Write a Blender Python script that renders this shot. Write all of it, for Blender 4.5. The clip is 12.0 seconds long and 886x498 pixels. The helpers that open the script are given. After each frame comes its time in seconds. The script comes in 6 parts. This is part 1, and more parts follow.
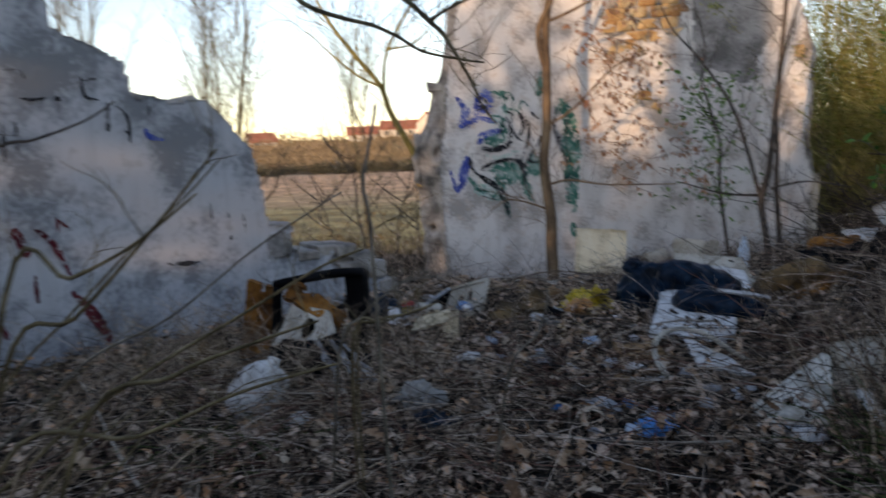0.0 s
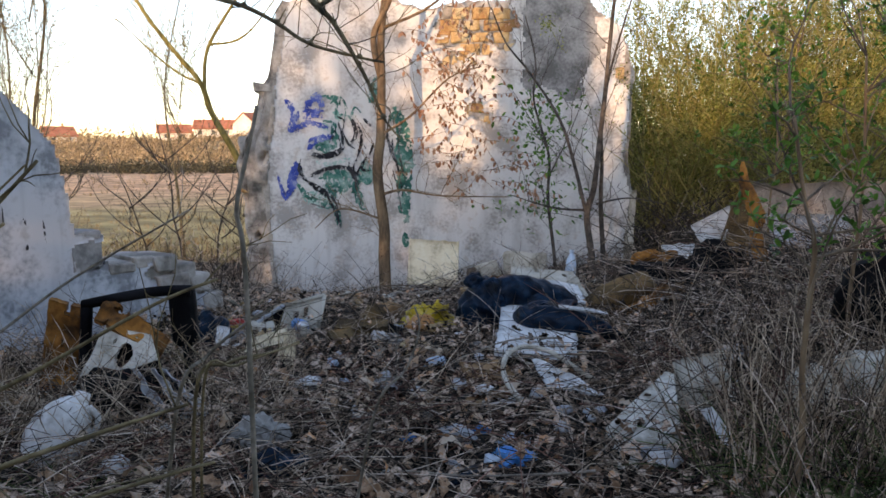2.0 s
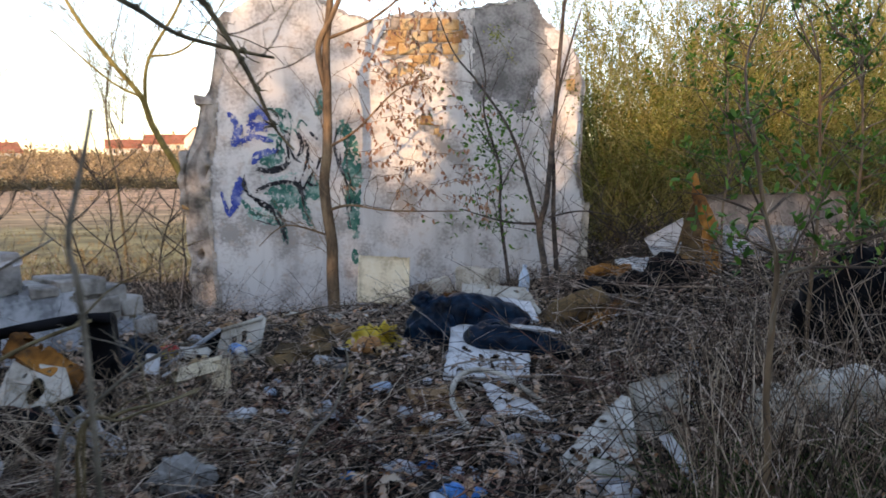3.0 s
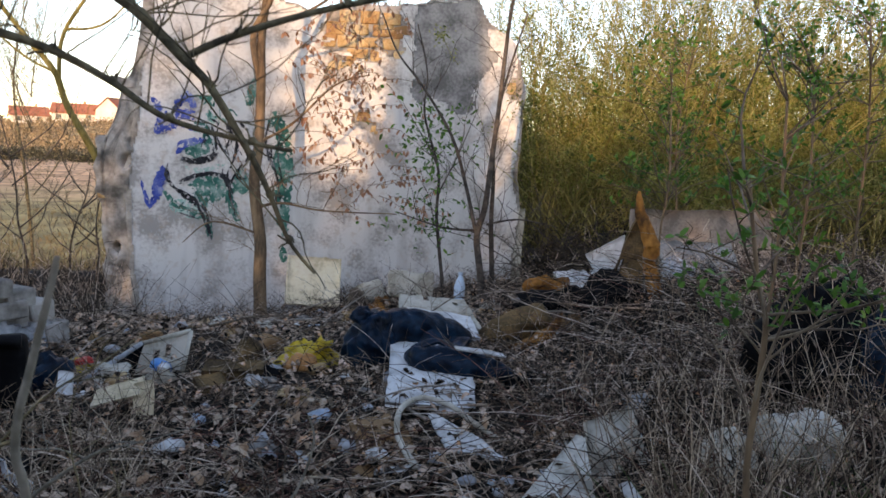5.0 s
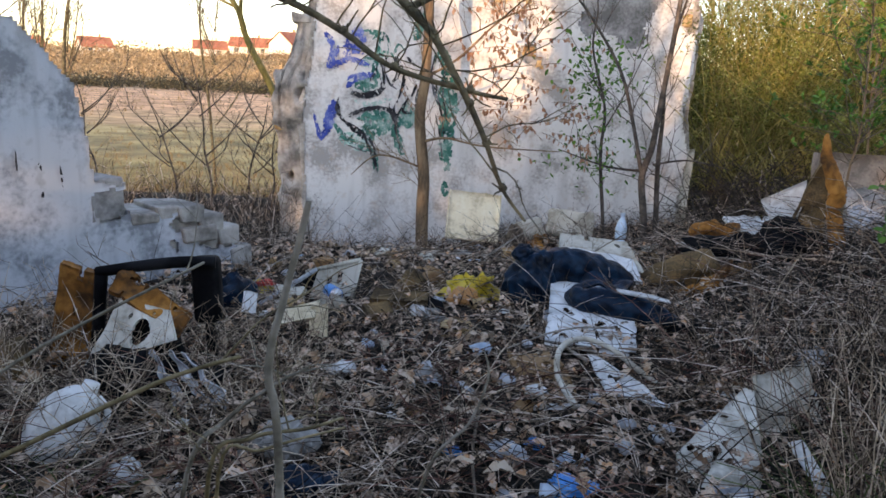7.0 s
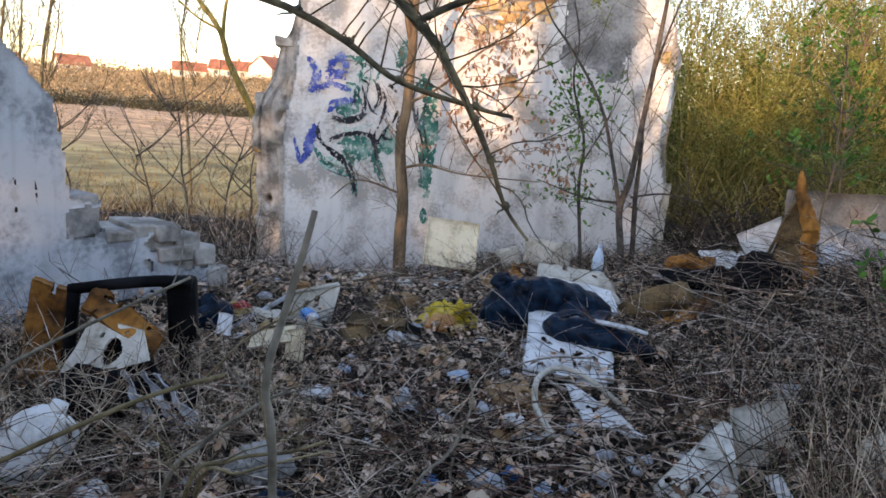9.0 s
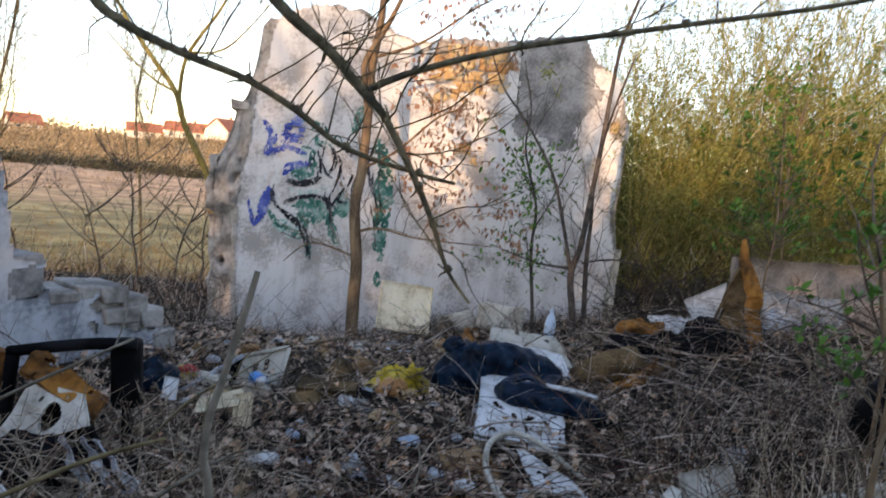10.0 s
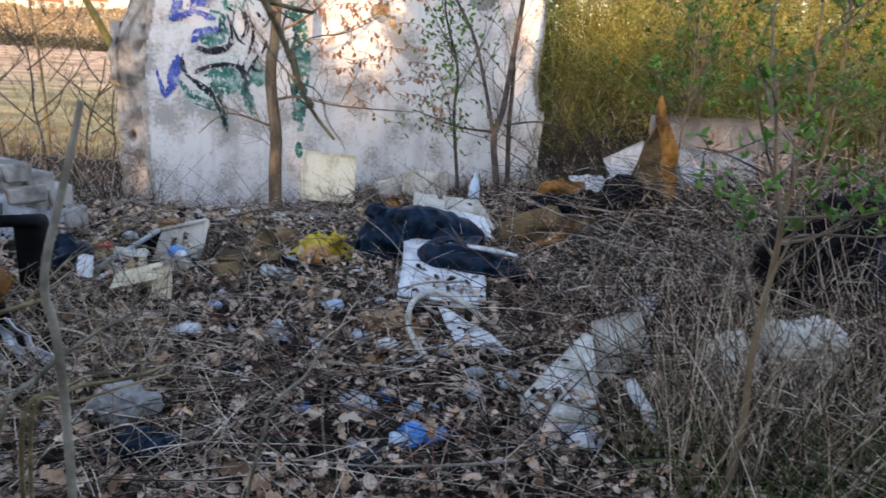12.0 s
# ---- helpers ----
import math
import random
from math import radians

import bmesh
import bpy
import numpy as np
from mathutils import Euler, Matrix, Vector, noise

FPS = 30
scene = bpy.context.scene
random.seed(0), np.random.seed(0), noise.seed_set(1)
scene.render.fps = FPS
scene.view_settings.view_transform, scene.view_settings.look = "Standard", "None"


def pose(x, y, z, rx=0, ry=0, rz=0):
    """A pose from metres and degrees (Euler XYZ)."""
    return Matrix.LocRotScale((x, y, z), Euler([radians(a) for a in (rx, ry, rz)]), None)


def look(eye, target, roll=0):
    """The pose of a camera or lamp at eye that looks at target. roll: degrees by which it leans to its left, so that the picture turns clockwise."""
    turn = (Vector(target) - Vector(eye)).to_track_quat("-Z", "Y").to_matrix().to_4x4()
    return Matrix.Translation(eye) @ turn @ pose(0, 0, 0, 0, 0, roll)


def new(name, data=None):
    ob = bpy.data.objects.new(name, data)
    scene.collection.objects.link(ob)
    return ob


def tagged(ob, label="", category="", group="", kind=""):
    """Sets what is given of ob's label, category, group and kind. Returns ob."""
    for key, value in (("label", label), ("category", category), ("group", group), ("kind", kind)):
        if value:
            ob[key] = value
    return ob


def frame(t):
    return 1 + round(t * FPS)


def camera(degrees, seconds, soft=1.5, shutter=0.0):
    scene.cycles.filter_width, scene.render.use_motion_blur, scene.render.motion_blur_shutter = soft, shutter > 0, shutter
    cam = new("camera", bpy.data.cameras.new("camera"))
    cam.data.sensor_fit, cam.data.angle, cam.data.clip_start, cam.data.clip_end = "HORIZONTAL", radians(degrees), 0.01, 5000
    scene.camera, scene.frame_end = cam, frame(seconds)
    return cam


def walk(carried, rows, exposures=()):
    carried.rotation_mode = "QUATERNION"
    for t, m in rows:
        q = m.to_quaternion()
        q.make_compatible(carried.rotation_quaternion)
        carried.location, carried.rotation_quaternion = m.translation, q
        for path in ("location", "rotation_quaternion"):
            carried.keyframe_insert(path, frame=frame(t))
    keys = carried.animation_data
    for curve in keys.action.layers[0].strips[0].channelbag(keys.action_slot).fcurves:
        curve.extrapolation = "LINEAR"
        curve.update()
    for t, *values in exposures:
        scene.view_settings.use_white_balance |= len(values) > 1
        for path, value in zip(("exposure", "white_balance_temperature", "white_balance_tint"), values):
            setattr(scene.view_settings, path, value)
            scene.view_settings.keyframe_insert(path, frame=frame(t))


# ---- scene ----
cam = camera(59.0, 12.0, 1.6, 0.5)
PATH = [
    (0, (0.797, -0.426, 1.469), (0.361, 1.506, 1.195), -2.4),
    (0.5, (0.748, -0.305, 1.495), (0.613, 1.66, 1.146), -1.1),
    (1, (0.719, -0.274, 1.481), (0.838, 1.7, 1.182), 1.5),
    (1.5, (0.693, -0.256, 1.489), (0.804, 1.722, 1.211), 0.8),
    (2, (0.664, -0.226, 1.484), (0.685, 1.756, 1.215), 0.0),
    (2.5, (0.696, -0.229, 1.491), (0.737, 1.751, 1.212), -0.7),
    (3, (0.718, -0.047, 1.483), (0.85, 1.935, 1.247), -0.4),
    (3.5, (0.721, 0.056, 1.497), (0.92, 2.028, 1.225), 1.6),
    (5.5, (0.596, 0.159, 1.62), (0.945, 2.11, 1.354), 2.4),
    (6, (0.616, 0.13, 1.629), (0.812, 2.095, 1.311), 2.9),
    (6.5, (0.599, 0.139, 1.617), (0.689, 2.099, 1.227), 2.8),
    (7, (0.57, 0.149, 1.605), (0.523, 2.098, 1.161), 2.9),
    (9, (0.55, 0.159, 1.593), (0.562, 2.125, 1.223), 4.7),
    (9.5, (0.553, 0.16, 1.592), (0.61, 2.132, 1.267), 5.2),
    (10, (0.559, 0.143, 1.595), (0.672, 2.13, 1.396), 5.6),
    (10.5, (0.562, 0.129, 1.59), (0.728, 2.117, 1.445), 6.2),
    (11, (0.566, 0.138, 1.584), (0.755, 2.098, 1.235), 6.0),
    (11.5, (0.587, 0.151, 1.569), (0.822, 2.08, 1.095), 4.8),
    (12, (0.613, 0.144, 1.57), (0.921, 2.054, 1.063), 4.5),
]
walk(cam, [(t, look(eye, target, roll)) for t, eye, target, roll in PATH],
     exposures=[(t, stops, 7350, 20) for t, stops in
                ((0, 1.15), (0.5, 1.50), (1, 1.75), (2.5, 1.75), (3.5, 1.70), (5.5, 1.75), (7, 2.10), (9, 2.10), (10.5, 1.65), (11, 1.62), (12, 2.40))])

# ---------- world and sun: low evening sun from behind, clear sky ----------
SUN_EL, SUN_AZ = 11.0, 23.0          # degrees above the horizon; the light travels towards +y, turned to +x
az, el = radians(SUN_AZ), radians(SUN_EL)
sun_way = Vector((math.sin(az) * math.cos(el), math.cos(az) * math.cos(el), -math.sin(el)))
world = bpy.data.worlds.new("evening_sky")
scene.world = world
world.use_nodes = True
wn = world.node_tree
sky = wn.nodes.new("ShaderNodeTexSky")
sky.sky_type, sky.sun_disc = "NISHITA", False
sky.sun_elevation, sky.sun_rotation = el, math.pi + az
sky.air_density, sky.dust_density, sky.ozone_density = 0.8, 0.3, 0.75
wn.nodes["Background"].inputs["Strength"].default_value = 0.15
wn.links.new(sky.outputs["Color"], wn.nodes["Background"].inputs["Color"])
lamp = bpy.data.lights.new("sun", "SUN")
lamp.energy, lamp.angle, lamp.color = 1.42, radians(0.8), (1.0, 0.69, 0.40)
sun = new("sun", lamp)
sun.matrix_world = look(Vector((0, -20, 20)), Vector((0, -20, 20)) + sun_way)


# ---------- materials ----------
def material(name, colours, scale=8.0, rough=0.85, bump=0.3, fine=60.0, metal=0.0, stretch=(1, 1, 1), island=False,
             sheen=0.0, through_light=0.0, bump_scale=None, spread=0.3, spec=0.3):
    """Colours blended by two scales of noise; optionally another shade for each loose piece."""
    m = bpy.data.materials.new(name)
    m.use_nodes = True
    n, l = m.node_tree.nodes, m.node_tree.links
    b = n["Principled BSDF"]
    b.inputs["Roughness"].default_value, b.inputs["Metallic"].default_value = rough, metal
    b.inputs["Specular IOR Level"].default_value = spec
    geo = n.new("ShaderNodeNewGeometry")
    mp = n.new("ShaderNodeMapping")
    mp.inputs["Scale"].default_value = stretch
    l.new(geo.outputs["Position"], mp.inputs["Vector"])
    big, small = n.new("ShaderNodeTexNoise"), n.new("ShaderNodeTexNoise")
    big.inputs["Scale"].default_value, small.inputs["Scale"].default_value = scale, fine
    big.inputs["Detail"].default_value, small.inputs["Detail"].default_value = 6, 3
    for t in (big, small):
        l.new(mp.outputs["Vector"], t.inputs["Vector"])
    mix = n.new("ShaderNodeMath")
    mix.operation = "MULTIPLY_ADD"
    mix.inputs[1].default_value = 0.35
    l.new(small.outputs["Fac"], mix.inputs[0])
    l.new(big.outputs["Fac"], mix.inputs[2])
    fac = mix.outputs[0]
    lo, hi = 0.675 - spread / 2, 0.675 + spread / 2
    if island:
        isl = n.new("ShaderNodeMath")
        isl.operation = "MULTIPLY_ADD"
        isl.inputs[1].default_value = 0.55
        l.new(geo.outputs["Random Per Island"], isl.inputs[0])
        l.new(fac, isl.inputs[2])
        fac = isl.outputs[0]
        lo, hi = 0.62, 1.28
    rng = n.new("ShaderNodeMapRange")
    rng.inputs["From Min"].default_value, rng.inputs["From Max"].default_value = lo, hi
    l.new(fac, rng.inputs["Value"])
    ramp = n.new("ShaderNodeValToRGB")
    while len(ramp.color_ramp.elements) < len(colours):
        ramp.color_ramp.elements.new(0.5)
    for i, c in enumerate(colours):
        e = ramp.color_ramp.elements[i]
        e.position, e.color = i / max(1, len(colours) - 1), (*c, 1)
    l.new(rng.outputs["Result"], ramp.inputs["Fac"])
    l.new(ramp.outputs["Color"], b.inputs["Base Color"])
    if bump:
        bp = n.new("ShaderNodeBump")
        bp.inputs["Strength"].default_value, bp.inputs["Distance"].default_value = bump, 0.01
        src = mix.outputs[0]
        l.new(src, bp.inputs["Height"])
        l.new(bp.outputs["Normal"], b.inputs["Normal"])
    if through_light:
        tr = n.new("ShaderNodeBsdfTranslucent")
        ms = n.new("ShaderNodeMixShader")
        ms.inputs["Fac"].default_value = through_light
        l.new(ramp.outputs["Color"], tr.inputs["Color"])
        l.new(b.outputs["BSDF"], ms.inputs[1])
        l.new(tr.outputs["BSDF"], ms.inputs[2])
        l.new(ms.outputs["Shader"], n["Material Output"].inputs["Surface"])
    return m


def plaster_material(name, light, mid, dirt, stain):
    """Old limewashed plaster: blotches, running streaks, grey specks and rusty flakes."""
    m = material(name, [dirt, mid, light, light], scale=3.0, rough=0.92, bump=0.5, fine=38, spread=0.26)
    n, l = m.node_tree.nodes, m.node_tree.links
    b = n["Principled BSDF"]
    base = b.inputs["Base Color"].links[0].from_socket
    geo = n.new("ShaderNodeNewGeometry")
    mp = n.new("ShaderNodeMapping")
    mp.inputs["Scale"].default_value = (9, 9, 0.9)
    l.new(geo.outputs["Position"], mp.inputs["Vector"])
    streak = n.new("ShaderNodeTexNoise")
    streak.inputs["Scale"].default_value, streak.inputs["Detail"].default_value = 1.0, 5
    l.new(mp.outputs["Vector"], streak.inputs["Vector"])
    r1 = n.new("ShaderNodeMapRange")
    r1.inputs["From Min"].default_value, r1.inputs["From Max"].default_value, r1.inputs["To Max"].default_value = 0.52, 0.74, 0.5
    l.new(streak.outputs["Fac"], r1.inputs["Value"])
    m1 = n.new("ShaderNodeMixRGB")
    m1.inputs["Color2"].default_value = (*dirt, 1)
    l.new(r1.outputs["Result"], m1.inputs["Fac"])
    l.new(base, m1.inputs["Color1"])
    fleck = n.new("ShaderNodeTexNoise")
    fleck.inputs["Scale"].default_value, fleck.inputs["Detail"].default_value = 13, 6
    l.new(geo.outputs["Position"], fleck.inputs["Vector"])
    r2 = n.new("ShaderNodeMapRange")
    r2.inputs["From Min"].default_value, r2.inputs["From Max"].default_value, r2.inputs["To Max"].default_value = 0.58, 0.72, 0.45
    l.new(fleck.outputs["Fac"], r2.inputs["Value"])
    m2 = n.new("ShaderNodeMixRGB")
    m2.inputs["Color2"].default_value = (*stain, 1)
    l.new(r2.outputs["Result"], m2.inputs["Fac"])
    l.new(m1.outputs["Color"], m2.inputs["Color1"])
    l.new(m2.outputs["Color"], b.inputs["Base Color"])
    return m


PLASTER = plaster_material("limewashed_plaster", (0.70, 0.68, 0.66), (0.58, 0.555, 0.535), (0.37, 0.345, 0.325), (0.46, 0.35, 0.27))
# Darker bluish copy of the plaster: the west wall's shade is in its colours.
PLASTER_SHADED = plaster_material("shaded_white_plaster", (0.52, 0.535, 0.57), (0.40, 0.415, 0.45), (0.23, 0.24, 0.26), (0.30, 0.295, 0.30))
MASONRY = material("rough_masonry", [(0.17, 0.155, 0.14), (0.33, 0.30, 0.27), (0.48, 0.44, 0.40)], 6, 0.95, 0.9, 30)
ROUGH_GREY = material("rough_dark_grey", [(0.14, 0.135, 0.13), (0.24, 0.23, 0.225), (0.36, 0.345, 0.335)], 5, 0.94, 0.8, 40)
BRICK = material("ochre_rubble", [(0.30, 0.16, 0.07), (0.46, 0.31, 0.15), (0.58, 0.45, 0.27)], 5, 0.92, 0.6, 70)
CONCRETE = material("grey_concrete", [(0.17, 0.165, 0.16), (0.30, 0.29, 0.28), (0.40, 0.38, 0.36)], 5, 0.93, 0.6, 50)
PAINT = {
    "blue": material("blue_spray_paint", [(0.03, 0.055, 0.27), (0.05, 0.085, 0.36), (0.11, 0.15, 0.44), (0.30, 0.33, 0.52)], 9, 0.75, 0.15, 90),
    "green": material("green_spray_paint", [(0.015, 0.09, 0.075), (0.03, 0.15, 0.12), (0.07, 0.21, 0.17), (0.28, 0.40, 0.36)], 9, 0.75, 0.15, 90),
    "black": material("black_spray_paint", [(0.012, 0.012, 0.016), (0.022, 0.022, 0.028), (0.045, 0.045, 0.05), (0.20, 0.20, 0.21)], 10, 0.75, 0.15, 90),
    "pale": material("pale_green_spray_paint", [(0.20, 0.42, 0.36), (0.34, 0.52, 0.46), (0.50, 0.60, 0.56)], 12, 0.7, 0.1, 60),
    "red": material("dark_red_spray_paint", [(0.06, 0.006, 0.012), (0.11, 0.010, 0.020), (0.16, 0.03, 0.035)], 14, 0.6, 0.1, 60),
}
BARK_GREY = material("grey_green_bark", [(0.05, 0.045, 0.03), (0.12, 0.10, 0.06), (0.20, 0.17, 0.10)], 30, 0.8, 0.5, 120)
SHOOT_BARK = material("dull_olive_bark", [(0.08, 0.062, 0.03), (0.16, 0.125, 0.065), (0.26, 0.205, 0.12)], 24, 0.75, 0.4, 120)
STICK_BARK = material("grey_brown_stick_bark", [(0.09, 0.078, 0.058), (0.17, 0.15, 0.12), (0.27, 0.24, 0.20)], 24, 0.85, 0.5, 120)
MEADOW_GRASS = material("dry_meadow_grass", [(0.13, 0.10, 0.045), (0.25, 0.18, 0.085), (0.38, 0.255, 0.13)], 0.5, 0.9, 0.0, 8, island=True)
PALE_WOOD = material("weathered_grey_wood", [(0.16, 0.13, 0.105), (0.29, 0.245, 0.20), (0.40, 0.345, 0.29)], 20, 0.85, 0.4, 90)
PINK_CONCRETE = material("pinkish_concrete", [(0.18, 0.14, 0.115), (0.30, 0.23, 0.185), (0.38, 0.30, 0.24)], 6, 0.93, 0.6, 50)
# The two near-black shades imitate shaded gaps in the litter, not leaf colour.
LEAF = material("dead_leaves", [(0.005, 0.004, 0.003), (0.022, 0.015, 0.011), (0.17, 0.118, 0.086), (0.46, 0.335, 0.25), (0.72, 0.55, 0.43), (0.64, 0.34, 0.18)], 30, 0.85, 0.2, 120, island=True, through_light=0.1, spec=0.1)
OAK_LEAF = material("fallen_oak_leaves", [(0.18, 0.10, 0.055), (0.36, 0.21, 0.12), (0.50, 0.33, 0.21), (0.56, 0.44, 0.33)], 6, 0.8, 0.2, 90, through_light=0.15)
# The near-black low end stands for shade inside the tangle of twigs.
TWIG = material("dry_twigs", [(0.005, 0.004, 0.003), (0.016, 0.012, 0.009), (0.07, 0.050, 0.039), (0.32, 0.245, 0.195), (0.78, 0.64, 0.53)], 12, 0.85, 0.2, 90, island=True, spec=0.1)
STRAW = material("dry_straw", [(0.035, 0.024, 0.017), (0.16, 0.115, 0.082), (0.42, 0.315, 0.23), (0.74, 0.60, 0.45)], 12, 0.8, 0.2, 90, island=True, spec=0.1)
RED_TWIG = material("reddish_bramble_bark", [(0.03, 0.012, 0.009), (0.12, 0.052, 0.038), (0.30, 0.16, 0.12)], 12, 0.8, 0.2, 90, island=True, spec=0.15)
BARK = material("grey_brown_bark", [(0.06, 0.045, 0.035), (0.14, 0.105, 0.075), (0.22, 0.17, 0.12)], 14, 0.9, 0.7, 60, stretch=(1, 1, 0.3))
BARK_TAN = material("tan_bark", [(0.09, 0.06, 0.038), (0.18, 0.12, 0.072), (0.27, 0.185, 0.11)], 12, 0.85, 0.5, 60, stretch=(1, 1, 0.3))
BARK_OLIVE = material("olive_bark", [(0.10, 0.085, 0.02), (0.21, 0.17, 0.045), (0.30, 0.24, 0.08)], 12, 0.7, 0.3, 60, stretch=(1, 1, 0.3))
BARK_YELLOW = material("yellow_willow_bark", [(0.13, 0.105, 0.03), (0.30, 0.25, 0.075), (0.47, 0.40, 0.15)], 6, 0.6, 0.2, 60, island=True)
BARK_DARK = material("dark_bark", [(0.035, 0.03, 0.026), (0.075, 0.06, 0.05), (0.13, 0.105, 0.085)], 14, 0.85, 0.5, 60)
WILLOW_LEAF = material("willow_leaves", [(0.040, 0.060, 0.011), (0.128, 0.150, 0.026), (0.25, 0.265, 0.055), (0.42, 0.405, 0.14)], 3, 0.6, 0.1, 40, island=True, through_light=0.3)
GREEN_LEAF = material("green_leaves", [(0.03, 0.085, 0.014), (0.07, 0.18, 0.024), (0.15, 0.28, 0.045)], 6, 0.5, 0.1, 40, island=True, through_light=0.3)
RUST_LEAF = material("rusty_hanging_leaves", [(0.24, 0.115, 0.07), (0.42, 0.225, 0.14), (0.56, 0.36, 0.25)], 8, 0.8, 0.1, 40, island=True, through_light=0.4)
BUD = material("pale_buds", [(0.16, 0.13, 0.07), (0.28, 0.24, 0.13)], 20, 0.8, 0.0, 40, island=True)
GRASS = material("green_grass", [(0.035, 0.06, 0.015), (0.08, 0.12, 0.03), (0.16, 0.18, 0.06)], 6, 0.7, 0.1, 40, island=True, through_light=0.2)
MOSS = material("yellow_moss", [(0.09, 0.08, 0.015), (0.19, 0.16, 0.03), (0.27, 0.22, 0.06)], 16, 0.95, 0.8, 70)
HEDGE = material("far_hedge", [(0.15, 0.105, 0.065), (0.30, 0.215, 0.125), (0.46, 0.34, 0.21)], 0.2, 0.95, 0, 2, island=True)
HEDGE_DARK = material("dark_far_hedge", [(0.02, 0.022, 0.014), (0.045, 0.043, 0.027), (0.10, 0.083, 0.05)], 0.2, 0.95, 0, 2, island=True)
WHITE = material("dirty_white_plastic", [(0.42, 0.41, 0.39), (0.66, 0.66, 0.65), (0.76, 0.76, 0.76)], 7, 0.55, 0.25, 45)
WHITE_FOAM = material("white_polystyrene", [(0.50, 0.50, 0.49), (0.70, 0.70, 0.69), (0.80, 0.80, 0.79)], 9, 0.9, 0.5, 140)
CREAM = material("cream_board", [(0.58, 0.47, 0.30), (0.80, 0.68, 0.47), (0.86, 0.76, 0.57)], 5, 0.75, 0.25, 40)
BOARD = material("dirty_off_white_board", [(0.30, 0.27, 0.22), (0.58, 0.55, 0.48), (0.72, 0.69, 0.62)], 8, 0.7, 0.3, 50)
CREAM_DARK = material("stained_cream_foam", [(0.32, 0.28, 0.22), (0.50, 0.46, 0.38), (0.60, 0.56, 0.48)], 6, 0.9, 0.4, 50)
FOAM = material("orange_foam", [(0.07, 0.032, 0.012), (0.26, 0.105, 0.022), (0.46, 0.20, 0.045)], 7, 0.95, 0.9, 45, spread=.34)
FOAM_BROWN = material("weathered_brown_foam", [(0.05, 0.032, 0.016), (0.14, 0.09, 0.04), (0.27, 0.155, 0.065)], 6, 0.95, 0.6, 90)
NAVY = material("navy_plastic_film", [(0.002, 0.005, 0.011), (0.004, 0.014, 0.031), (0.008, 0.028, 0.056)], 16, 0.28, 1.0, 34, spec=0.12)
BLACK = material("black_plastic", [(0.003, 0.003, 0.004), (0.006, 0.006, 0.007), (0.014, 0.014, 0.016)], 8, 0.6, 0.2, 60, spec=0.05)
YELLOW = material("yellow_plastic_film", [(0.46, 0.30, 0.02), (0.72, 0.51, 0.035), (0.80, 0.61, 0.12)], 9, 0.4, 0.2, 40, through_light=0.2)
ORANGE = material("orange_plastic_film", [(0.45, 0.20, 0.06), (0.60, 0.30, 0.12)], 9, 0.45, 0.2, 40)
RED = material("red_print", [(0.45, 0.02, 0.015), (0.55, 0.05, 0.03)], 9, 0.4, 0.1, 40)
BLUE = material("bright_blue_film", [(0.01, 0.13, 0.45), (0.03, 0.27, 0.72), (0.10, 0.40, 0.82)], 9, 0.35, 0.2, 40, spec=0.5)
PALE_BLUE = material("pale_blue_plastic", [(0.30, 0.40, 0.52), (0.45, 0.56, 0.68), (0.56, 0.66, 0.76)], 8, 0.4, 0.1, 40, spec=0.5)
GREY_FILM = material("grey_plastic_film", [(0.22, 0.23, 0.25), (0.38, 0.40, 0.43), (0.52, 0.54, 0.57)], 10, 0.4, 0.3, 50, spec=0.5)
CARD = material("brown_cardboard", [(0.16, 0.085, 0.035), (0.26, 0.15, 0.07), (0.34, 0.21, 0.11)], 8, 0.9, 0.3, 50)
STONE = material("grey_stone", [(0.12, 0.115, 0.11), (0.24, 0.23, 0.215), (0.33, 0.32, 0.30)], 9, 0.9, 0.8, 45)
METAL = material("bare_can_metal", [(0.5, 0.5, 0.52), (0.68, 0.68, 0.70)], 9, 0.35, 0.1, 50, metal=0.9)
HOUSE_WALL = material("pale_house_render", [(0.60, 0.55, 0.48), (0.70, 0.66, 0.60)], 0.5, 0.9, 0, 4)
ROOF_RED = material("red_roof_tiles", [(0.34, 0.12, 0.07), (0.44, 0.18, 0.11)], 0.6, 0.8, 0, 6)
PANE = material("dark_window_pane", [(0.05, 0.055, 0.065), (0.08, 0.085, 0.10)], 1, 0.15, 0, 6, spec=0.6)


